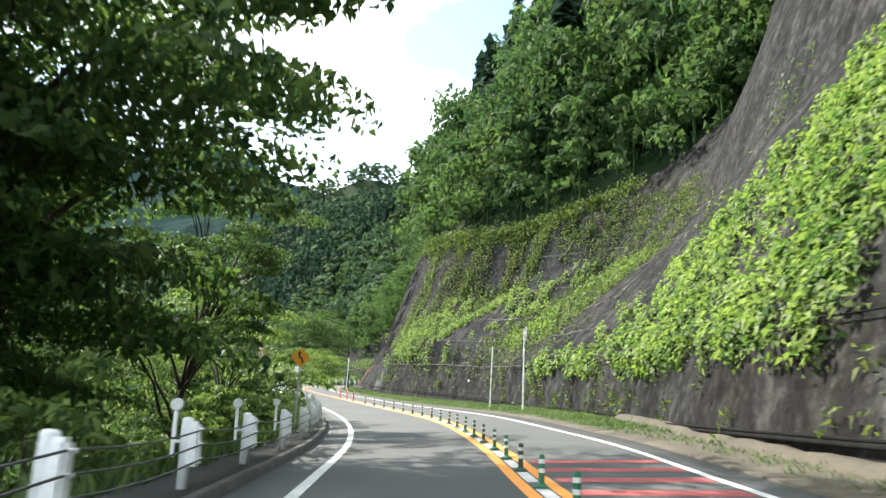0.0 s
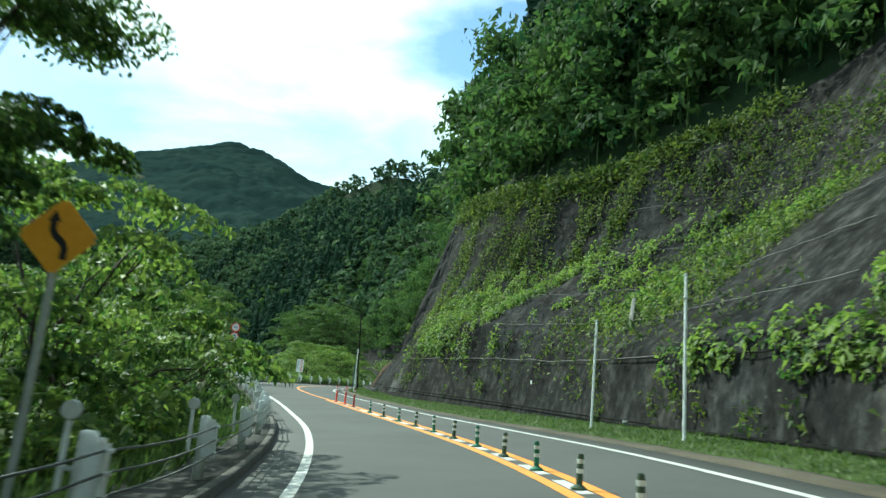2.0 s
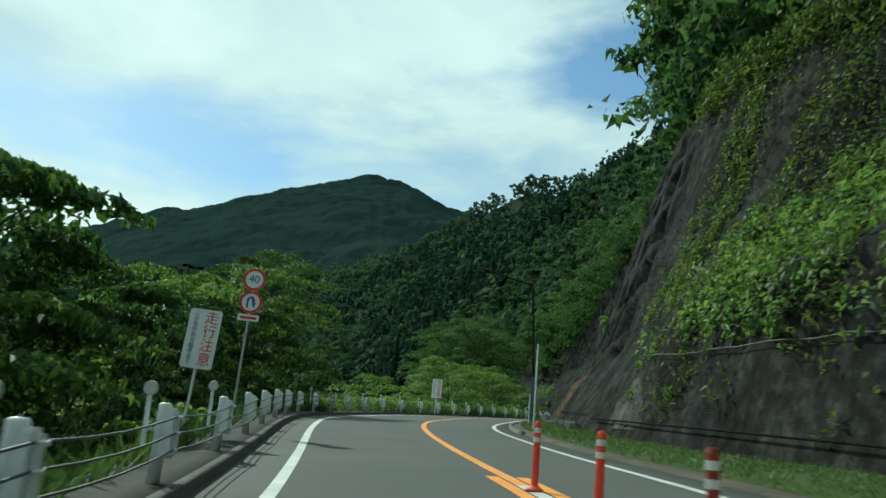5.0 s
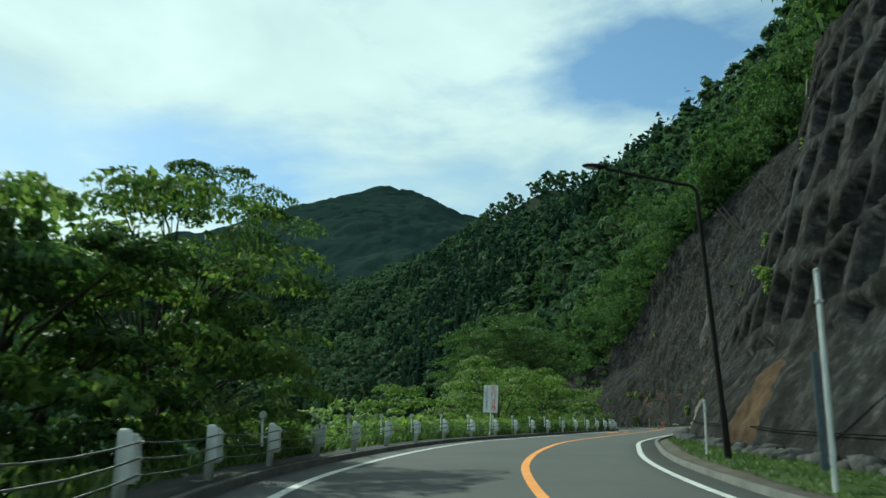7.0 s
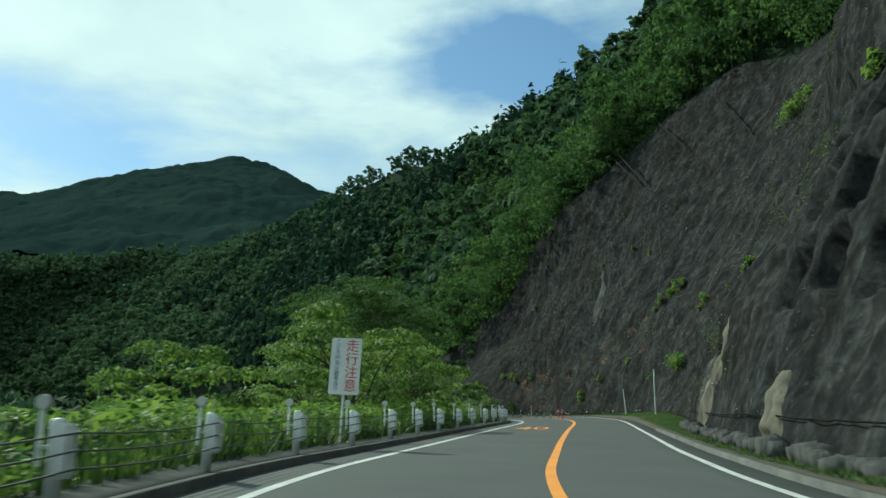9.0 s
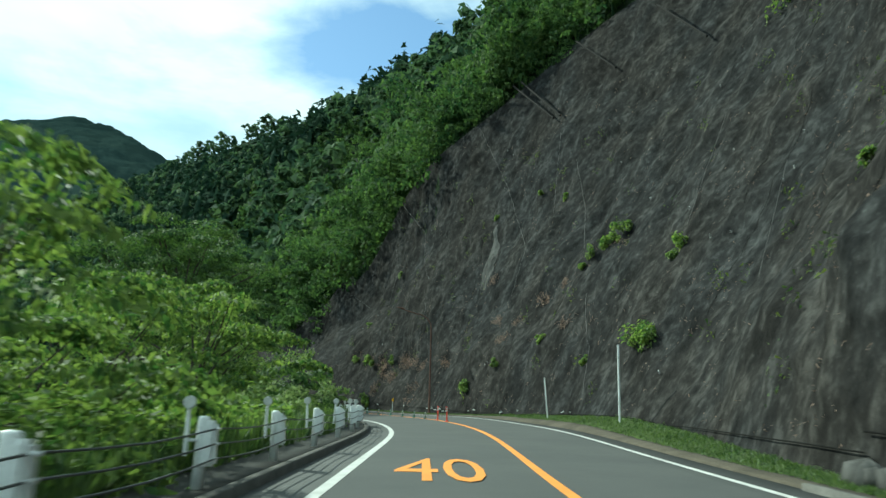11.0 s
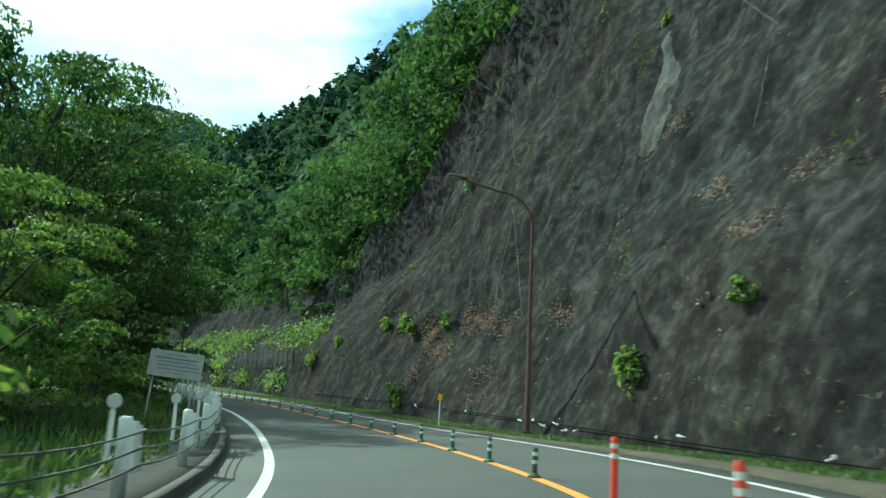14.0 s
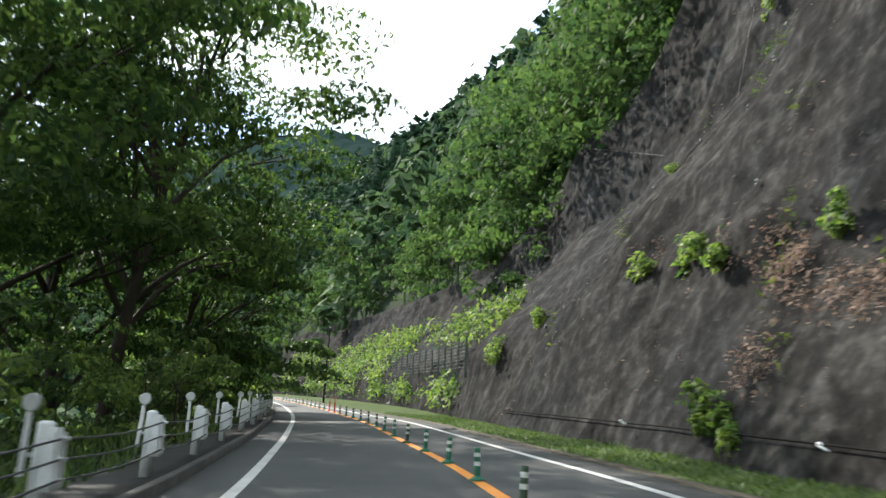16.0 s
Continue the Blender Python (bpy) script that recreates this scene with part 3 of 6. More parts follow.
def strip(name, y0, y1, fa, fb, lift, mat, step=1.0, thick=0.0, cols=2, zfun=None):
    """A band that follows the road between two offsets."""
    ys = np.linspace(y0, y1, max(3, int((y1 - y0) / step)))
    a, b = fa(ys), fb(ys)
    t = np.linspace(0, 1, cols)
    D = a[:, None] + (b - a)[:, None] * t[None, :]
    Yg = np.repeat(ys[:, None], cols, 1)
    Z = (zfun(D, Yg) if zfun else surf(D, Yg)) + lift
    V = np.stack([px(Yg) + D, Yg, Z], -1)
    F = grid_faces(len(ys), cols)
    if thick:
        V2 = V.copy()
        V2[..., 2] -= thick
        n = V.shape[0] * V.shape[1]
        r, c = len(ys), cols
        i = np.arange(r - 1) * c
        sideA = np.stack([i, i + c, i + c + n, i + n], -1)
        sideB = np.stack([i + c - 1, i + c - 1 + n, i + 2 * c - 1 + n, i + 2 * c - 1], -1)
        j = np.arange(c - 1)
        ends = np.concatenate([np.stack([j, j + n, j + 1 + n, j + 1], -1), np.stack([j + (r - 1) * c, j + 1 + (r - 1) * c, j + 1 + (r - 1) * c + n, j + (r - 1) * c + n], -1)])
        F = np.concatenate([F, sideA, sideB, ends])
        V = np.concatenate([V.reshape(-1, 3), V2.reshape(-1, 3)])
    return np_mesh(name, V.reshape(-1, 3), F, mat)


def off(f, k):
    return lambda y: f(y) + k


def build_road():
    tagged(new("road", strip("road", -60, 330, off(curb_l, -0.1), off(LINE_R, 0.75), 0.0, ASPHALT, 1.0, 0.3, 8)), "grey asphalt mountain road, banked in its bends", "road", kind="structure")
    tagged(new("edge_line_left", strip("edge_line_left", -40, 320, off(LINE_L, -0.085), off(LINE_L, 0.085), 0.006, WHITE_LINE)), "white painted edge line beside the guard fence", "road marking", kind="structure")
    tagged(new("edge_line_right", strip("edge_line_right", -40, 320, off(LINE_R, -0.08), off(LINE_R, 0.08), 0.006, WHITE_LINE)), "white painted edge line below the cut slope", "road marking", kind="structure")
    tagged(new("centre_line", strip("centre_line", 62, 320, off(LINE_O, -0.09), off(LINE_O, 0.09), 0.007, ORANGE_LINE)), "solid orange centre line on grey asphalt", "road marking", kind="structure")
    for s in (-1, 1):
        tagged(new("centre_line_double", strip("centre_line_double", -40, 63, off(LINE_O, s * 0.21 - 0.09), off(LINE_O, s * 0.21 + 0.09), 0.007, ORANGE_LINE)), "orange line of a double centre marking", "road marking", kind="structure")
    y = -20.0
    while y < 61:
        tagged(new("centre_dash", strip("centre_dash", y, y + 1.5, off(LINE_O, -0.09), off(LINE_O, 0.09), 0.006, WHITE_LINE, 0.5)), "white dash between two orange centre lines", "road marking", "white centre dashes", kind="structure")
        y += 2.3
    for i in range(7):
        y = 6.0 + 1.55 * i
        tagged(new("red_bar", strip("red_bar", y, y + 0.62, off(LINE_O, 0.38), off(LINE_R, -0.12), 0.005, RED_PAINT, 0.3)), "faded red rumble bar painted across the oncoming lane", "road marking", "red bars", kind="structure")
    # kerb and paved strip under the guard fence
    kerb = strip("kerb", -40, 300, off(curb_l, -0.16), off(curb_l, 0.0), 0.13, KERB_STONE, 1.0, 0.4, 2)
    tagged(new("kerb_left", kerb), "low weathered concrete kerb beside the guard fence", "kerb", kind="structure")
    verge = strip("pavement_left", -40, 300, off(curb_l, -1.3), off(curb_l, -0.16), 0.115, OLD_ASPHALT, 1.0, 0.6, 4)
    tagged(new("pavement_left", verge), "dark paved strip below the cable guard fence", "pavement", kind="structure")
    # right side: shoulder rise and turf up to the foot of the slope
    def turf(D, Y):
        a, b = LINE_R(Y) + 0.72, D0(Y) + 0.25
        t = np.clip((D - a) / (b - a), 0, 1)
        return surf(D, Y) + 0.03 + (FOOT(Y) - 0.01) * np.sqrt(t) + 0.03 * fbm(D * 1.7, Y * 0.9, 0 * D, 3, 5) * np.minimum(1, 6 * t)
    v = strip("verge_dirt", -40, 24, off(LINE_R, 0.72), off(D0, 0.4), 0.0, DIRT, 0.5, 0.4, 9, turf)
    tagged(new("verge_dirt", v), "strip of trodden brown dirt below the netted wall", "verge", kind="structure")
    v = strip("shoulder_right", 24, 300, off(LINE_R, 0.72), off(LINE_R, 1.25), 0.004, DIRT, 0.5, 0.4, 4, turf)
    tagged(new("shoulder_right", v), "worn strip of grey dirt beside the asphalt edge", "shoulder", kind="structure")
    v = strip("verge_right", 24, 300, off(LINE_R, 1.25), off(D0, 0.4), 0.0, GRASS_SOIL, 0.5, 0.4, 9, turf)
    tagged(new("verge_right", v), "narrow grass verge below the netted slope", "verge", kind="structure")
    tagged(new("kerb_right", strip("kerb_right", 80, 131, off(LINE_R, 0.62), off(LINE_R, 0.78), 0.11, KERB_GREY, 1.0, 0.4, 2)), "weathered concrete kerb at the foot of the rock", "kerb", kind="structure")
    return turf


def framed(y):
    """Stretch of the cut that carries the sprayed concrete frame."""
    return np.clip((y - 91) / 3, 0, 1) * np.clip((119 - y) / 3, 0, 1)


def cliff_points(U, Y):
    """Surface of the cut: U runs from the foot (0) to the crest (1), with folds and lumps."""
    d0, d1, d2, d3 = D0(Y), D1(Y), D2(Y), D3(Y)
    k = np.array([0.0, 0.16, 0.5, 1.0])
    D = np.where(U < k[1], d0 + (d1 - d0) * U / k[1], np.where(U < k[2], d1 + (d2 - d1) * (U - k[1]) / (k[2] - k[1]), d2 + (d3 - d2) * (U - k[2]) / (1 - k[2])))
    H = cliff(D, Y)
    bare = np.clip((Y - 50) / 14, 0.45, 1)
    amp = bare * np.clip(U * 7, 0.10, 1) * (0.45 + 0.55 * np.clip((Y - 108) / 8, 0, 1) + 0.3 * np.clip((84 - Y) / 6, 0, 1)) * (1 - 0.6 * framed(Y))
    amp = amp * np.clip((1 - U) * 9, 0.12, 1)
    blocks = fbm(Y / 5.5, H / 7.0, D / 7.0, 4, 3, True)
    lumps = fbm(Y / 2.2, H / 2.8, D / 5, 3, 4)
    folds = fbm(Y / 1.5, H / 9.0, 0 * Y, 3, 6, True)
    broad = fbm(Y / 14, H / 14, 0 * Y, 2, 8)
    crags = fbm(Y / 1.2, H / 1.2, D / 2, 2, 9)
    knobs = np.clip(fbm(Y / 0.6, H / 0.6, D / 1.2, 2, 10), -0.3, 1)
    push = amp * (0.85 * broad + 0.36 * blocks + 0.30 * lumps + 0.05 * folds + 0.15 * crags + 0.11 * knobs - 0.1)
    # square concrete frame under the net, over rough blocks at the foot
    wander = 0.26 * fbm(Y / 1.3, H / 1.3, 0 * Y, 2, 33)
    rib = np.abs(((Y - 0.16 * (H - 3.7) - 94) / 2.9 + 0.5) % 1 - 0.5) * 2.9
    beam = np.abs(((H - 3.9 - 0.35 * np.sin(Y * 0.5) + 0.045 * (Y - 100)) / 2.45 + 0.5) % 1 - 0.5) * 2.45
    bar = np.clip((0.44 - np.minimum(rib, beam) + wander) / 0.12, 0, 1)
    over = np.clip((H - 3.3) / 0.25, 0, 1) * np.clip((1 - U) * 6, 0, 1)
    push = push + framed(Y) * (over * (0.62 * bar - 0.36) + (1 - over) * np.clip(U * 20, 0, 1) * 0.35 * fbm(Y / 1.7, H / 1.3, 0 * Y, 3, 35, True))
    X = px(Y) + D - push * 0.85
    return X, Y + 0 * X, pz(Y) + H + push * 0.35


def u_of_h(y, h):
    """Place along the profile at height h over the road."""
    h0 = float(D0(y) * bank(y) + FOOT(y))
    return float(np.interp(h, [h0, float(H1(y)), float(H2(y)), float(H3(y))], [0, 0.16, 0.5, 1.0]))


def on_cliff(y, h, proud=0.0):
    X, Y, Z = cliff_points(np.array([u_of_h(y, h)]), np.array([float(y)]))
    return Vector((float(X[0]) - proud * 0.85, float(y), float(Z[0]) + proud * 0.5))


def build_cliff():
    ys, us = np.concatenate([np.arange(-20, 84, 0.5), np.arange(84, 122, 0.14), np.arange(122, 216, 0.24), np.arange(216, 312, 0.7)]), np.linspace(0, 1, 124)
    Y, U = np.meshgrid(ys, us, indexing="ij")
    X, Y2, Z = cliff_points(U, Y)
    me = np_mesh("cut_slope", np.stack([X, Y2, Z], -1).reshape(-1, 3), grid_faces(len(ys), len(us)), ROCK, True)
    tagged(new("cut_slope", me), "steep dark rock slope draped with wire netting", "rock slope", kind="structure")


build_ground()
turf_z = build_road()
build_cliff()


# ------------------------------------------------------------------ foliage


LIGHTWARD = np.array(SUN_TO)  # leaves turn towards the light


def unit(n, rng):
    v = rng.normal(size=(n, 3))
    return v / np.linalg.norm(v, axis=1)[:, None]


def leaves(centres, size, rng, droop=0.25, up=0.9, wide=0.55, outward=None, calm=1.0, oval=False):
    """A pointed leaf at each centre, tilted at random but mostly facing up."""
    n = len(centres)
    nor = calm * unit(n, rng) + np.array([0, 0, up])
    if outward is not None:
        nor = nor + outward
    nor /= np.linalg.norm(nor, axis=1)[:, None]
    a = np.cross(nor, unit(n, rng))
    a /= np.linalg.norm(a, axis=1)[:, None] + 1e-9
    b = np.cross(nor, a)
    s = (size * rng.uniform(0.55, 1.4, n))[:, None]
    tip = centres + a * s * 0.6 - np.array([0, 0, 1]) * s * droop
    w = s * wide * 0.5
    k = rng.uniform(-0.25, 0.25, n)[:, None] * s
    if oval:
        fold = nor * w * rng.uniform(0.0, 0.7, n)[:, None]
        V = np.stack([centres - a * s * 0.5, centres + b * w * 0.9 + a * k + fold, tip, centres - b * w * 0.9 + a * k + fold], 1)
        return V.reshape(-1, 3), np.arange(4 * n).reshape(-1, 4)
    V = np.stack([centres - a * (s * 0.4 + k) + b * w, tip, centres - a * (s * 0.4 - k) - b * w], 1)
    return V.reshape(-1, 3), np.arange(3 * n).reshape(-1, 3)


def blob(c, r, rng, seg=7, rings=4):
    """Closed lumpy shell, the dense inside of a clump."""
    th = np.linspace(0, np.pi, rings + 1)
    ph = np.arange(seg) * 2 * np.pi / seg
    T, P = np.meshgrid(th, ph, indexing="ij")
    k = rng.uniform(0.75, 1.15, T.shape)
    k[0], k[-1] = k[0, 0], k[-1, 0]
    V = np.stack([np.sin(T) * np.cos(P), np.sin(T) * np.sin(P), np.cos(T)], -1) * k[..., None] * np.asarray(r) + np.asarray(c)
    i, j = np.arange(rings)[:, None] * seg, np.arange(seg)[None, :]
    k2 = (j + 1) % seg
    F = np.stack([i + j, i + seg + j, i + seg + k2, i + k2], -1).reshape(-1, 4)
    return V.reshape(-1, 3), F


def crown(rng, height, spread_r, base, boughs, per, size, flat=0.42, lean=(0, 0), wide=0.6, droop=0.25, oval=False):
    """Leafy boughs set over an uneven crown; returns arrays and the boughs' places."""
    chunks, spots = [], []
    for i in range(boughs):
        u = rng.uniform(0, 1) ** 0.8
        z = base + (height - base) * u
        env = spread_r * np.sqrt(max(0.05, 1 - abs(u - 0.38) ** 1.8 / 0.55)) * rng.uniform(0.45, 1.05)
        a = rng.uniform(0, 2 * np.pi)
        c = np.array([np.cos(a) * env + lean[0] * u, np.sin(a) * env + lean[1] * u, z])
        r = spread_r * rng.uniform(0.20, 0.40) * (0.72 if oval else 1.0)
        spots.append((c, r))
        n = int(per * rng.uniform(0.6, 1.4))
        q = unit(n, rng) * (rng.uniform(0.25, 1.0, n) ** 0.45)[:, None] * np.array([r, r, r * flat])
        out = np.array([np.cos(a), np.sin(a), 0.0])
        along = q @ out
        q += np.outer(along, out) * 0.35
        q[:, 2] -= 0.20 * (q[:, 0] ** 2 + q[:, 1] ** 2) / r + 0.12 * np.maximum(along, 0)
        dome = q / r * np.array([1, 1, 1.8]) + LIGHTWARD * 0.45
        chunks.append(leaves(c + q, size, rng, droop, 0.5, wide, dome, 0.75, oval))
    return join(chunks), spots


def wood(spots, base, trunk_r, rng, lean=(0, 0), limbs=14):
    """Trunk and limbs that reach the boughs."""
    top = max(c[2] for c, r in spots) * 0.86
    zs = np.linspace(0, top, 9)
    bend = np.cumsum(rng.normal(size=(9, 2)) * 0.06 * top / 8, 0)
    T = np.stack([bend[:, 0] + lean[0] * zs / top * 0.8, bend[:, 1] + lean[1] * zs / top * 0.8, zs - 0.4], -1)
    chunks = [sweep(T, np.linspace(trunk_r, trunk_r * 0.18, 9), 8)]
    for c, r in spots[:limbs]:
        z0 = max(base * 0.5, c[2] * rng.uniform(0.45, 0.75))
        p = np.array([np.interp(z0, zs, T[:, 0]), np.interp(z0, zs, T[:, 1]), z0 - 0.4])
        t = np.linspace(0, 1, 6)[:, None]
        path = p + (c - p) * t + np.array([0, 0, 1]) * (np.sin(t * np.pi) * 0.10 * np.linalg.norm(c - p)) + rng.normal(size=(6, 3)) * 0.05
        chunks.append(sweep(path, np.linspace(trunk_r * 0.42, 0.012, 6), 5))
        for s in range(2):
            e = c + rng.normal(size=3) * r * 0.3
            q = p + (c - p) * 0.6
            chunks.append(sweep(np.stack([q, (q + e) / 2 + rng.normal(size=3) * 0.08, e]), [trunk_r * 0.16, trunk_r * 0.1, 0.008], 4))
    return join(chunks)


def tree_model(name, label, height, spread_r, base, boughs, per, size, seed, leaf, trunk_r=0.16, lean=(0, 0), flat=0.42, wide=0.6, droop=0.25, oval=False):
    rng = np.random.default_rng(seed)
    (V, F), spots = crown(rng, height, spread_r, base, boughs, per, size, flat, lean, wide, droop, oval)
    ob = thing(name, label, "tree", "roadside trees")
    part("trunk", np_mesh("trunk", *wood(spots, base, trunk_r, rng, lean), BARK, True), None, ob)
    part("crown", np_mesh("crown", V, F, leaf), None, ob)
    return ob


def place_by_top(model, height, spots):
    """Like place_on_ground, with the crown's top given over the road: (y, offset, top, turn)."""
    place_on_ground(model, [(y, d, (float(pz(y)) + top - float(ground_z(float(px(y)) + d, y)) + 0.15) / height, turn) for y, d, top, turn in spots])


def place_on_ground(model, spots, sink=0.15):
    """First spot moves the model itself, the others take copies: (y, offset, size, turn)."""
    for i, (y, d, k, turn) in enumerate(spots):
        x = float(px(y)) + d
        m = pose(x, y, float(ground_z(x, y)) - sink, 0, 0, turn)
        if i == 0:
            model.matrix_basis = m
            model.scale = (k, k, k)
        else:
            c = copy_thing(model, m)
            c.scale = (k, k, k)


def build_roadside_trees():
    t = tree_model("broadleaf_tree", "tall dark-leaved roadside tree with spreading layered boughs", 13.5, 5.6, 5.2, 110, 440, 0.175, 1, LEAF, 0.22, (1.4, 0), 0.18, oval=True)
    place_by_top(t, 13.5, [(17.5, -11.6, 15.0, 0), (13.0, -14.0, 15.0, 200)])
    t = tree_model("tall_tree", "tall spreading dark green tree beside the guard fence", 13.5, 5.6, 4.2, 66, 300, 0.17, 6, LEAF, 0.22, (1.4, 0), 0.18, oval=True)
    # last two are unseen additions, set off to the left to block sun
    place_by_top(t, 13.5, [(207, -9.2, 16.8, 10), (194, -13.5, 17.0, 40), (202, -15, 18, 300), (212, -13, 16, 200), (12.5, -18.0, 10.0, 70), (21, -18.5, 10.0, 150)])
    t = tree_model("leaning_tree", "slender leafy tree leaning over the guard fence", 11.5, 3.6, 5.0, 46, 470, 0.115, 2, LEAF, 0.15, (1.8, 0.4), 0.18, oval=True)
    place_by_top(t, 11.5, [(28.5, -7.4, 8.6, 10), (90.5, -9.4, 8.2, 40), (226, -9.5, 10, 90)])
    t = tree_model("round_tree", "bushy bright green tree growing below the road edge", 9.0, 4.2, 0.8, 50, 220, 0.2, 3, LEAF_BRIGHT, 0.14, (0, 0), 0.18, oval=True)
    place_by_top(t, 9.0, [(157, -10.0, 6.6, 0), (88.5, -7.9, 6.6, 200), (83, -9.2, 6.1, 20), (130, -8.0, 5.4, 70), (44, -10, 3.8, 140), (36, -6.4, 5.7, 60), (53, -9.8, 5.0, 210), (62, -9.6, 4.6, 10), (170, -11.0, 6.4, 95), (184, -12.5, 8, 330), (178.5, -8.4, 6.0, 200), (164, -13.5, 7, 45), (240, -12, 8, 10), (148, -13, 5, 270), (122, -11, 3.2, 30), (140, -12, 4.2, 75)])
    t = tree_model("dense_tree", "dense dark green tree crowding the guard fence", 8.0, 3.8, 0.6, 56, 260, 0.185, 4, LEAF, 0.14, (0.8, 0), 0.18, oval=True)
    place_by_top(t, 8.0, [(77, -9.0, 3.6, 0), (82, -8.0, 5.0, 80), (72, -9.0, 5.0, 150), (66, -12.5, 6.4, 30), (57, -13, 5.0, 200), (215, -9.4, 9.5, 20), (223, -10.2, 8, 10)])
    t = tree_model("thicket_tree", "shady dark green tree crowding the fence with fine leaves", 13.0, 5.0, 0.8, 80, 320, 0.14, 9, LEAF, 0.18, (0.8, 0), 0.18, oval=True)
    place_by_top(t, 13.0, [(24, -12.0, 6.6, 240), (9, -13.5, 9, 20), (14, -13.0, 8.0, 130), (19.5, -13.2, 9.5, 310), (29, -13.0, 6.0, 60)])


build_roadside_trees()


def build_shrubs():
    rng = np.random.default_rng(21)
    models = []
    for k in range(3):
        (V, F), spots = crown(rng, 2.6, 1.6, 0.1, 22, 50, 0.155, 0.34, oval=True)
        ob = thing("roadside_shrub", "dense sunlit shrub behind the cable guard fence", "shrub", "roadside shrubs")
        part("stem", np_mesh("stem", *wood(spots, 0.2, 0.035, rng, limbs=2), BARK), None, ob)
        # first and third shrub carry sunlight in their leaf colour
        part("foliage", np_mesh("foliage", V, F, (LEAF_SUNLIT, LEAF, LEAF_BRIGHT)[k]), None, ob)
        models.append(ob)
    spots = [[], [], []]
    y = 2.0
    while y < 240:
        for lane, dist in enumerate((2.0, 4.2, 7.5)):
            low = 95 < y < 145
            tall = 30 < y < 50
            if lane == 0 and (165 < y < 200 or y < 14 or (52 < y < 90)) and rng.random() < 0.75:
                continue
            if y < 24:
                continue
            if lane == 2 and rng.random() < 0.6:
                continue
            if lane < 2 and 165 < y < 186:
                continue
            k = rng.uniform(0.75, 1.25) * (0.62 if low and lane == 0 else 1.0) * (1.05 if tall else 1) * (1 + 0.25 * lane)
            spots[rng.integers(3)].append((y + rng.uniform(-1, 1), float(post_l(y)) - dist - rng.uniform(0, 0.9), k, rng.uniform(0, 360)))
        y += 3.6
    for y in np.arange(143, 157, 1.6):
        spots[0].append((y, float(post_l(y)) - 1.7 - rng.uniform(0, 0.6), rng.uniform(0.55, 0.75), rng.uniform(0, 360)))
    for y, d, k in ((10.6, -4.5, 1.0), (12.2, -5.2, 0.9), (32, -5.2, 1.1), (34, -5.0, 1.2), (36.5, -5.2, 1.1)):
        spots[2].append((y, d, k, rng.uniform(0, 360)))
    for m, s in zip(models, spots):
        place_on_ground(m, s)


build_shrubs()


def sprays(centres, size, rng, up=0.7, outward=None, calm=0.55):
    """One ragged three-cornered spray of leaves at each centre."""
    n = len(centres)
    nor = calm * unit(n, rng) + np.array([0, 0, up])
    if outward is not None:
        nor = nor + outward
    nor /= np.linalg.norm(nor, axis=1)[:, None]
    a = np.cross(nor, unit(n, rng))
    a /= np.linalg.norm(a, axis=1)[:, None] + 1e-9
    b = np.cross(nor, a)
    s = (size * rng.uniform(0.6, 1.4, n))[:, None]
    V = np.stack([centres + a * s * 0.62 - np.array([0, 0, 1]) * s * 0.25, centres - a * s * 0.4 + b * s * 0.36, centres - a * s * 0.3 - b * s * 0.42], 1)
    return V.reshape(-1, 3), np.arange(3 * n).reshape(-1, 3)


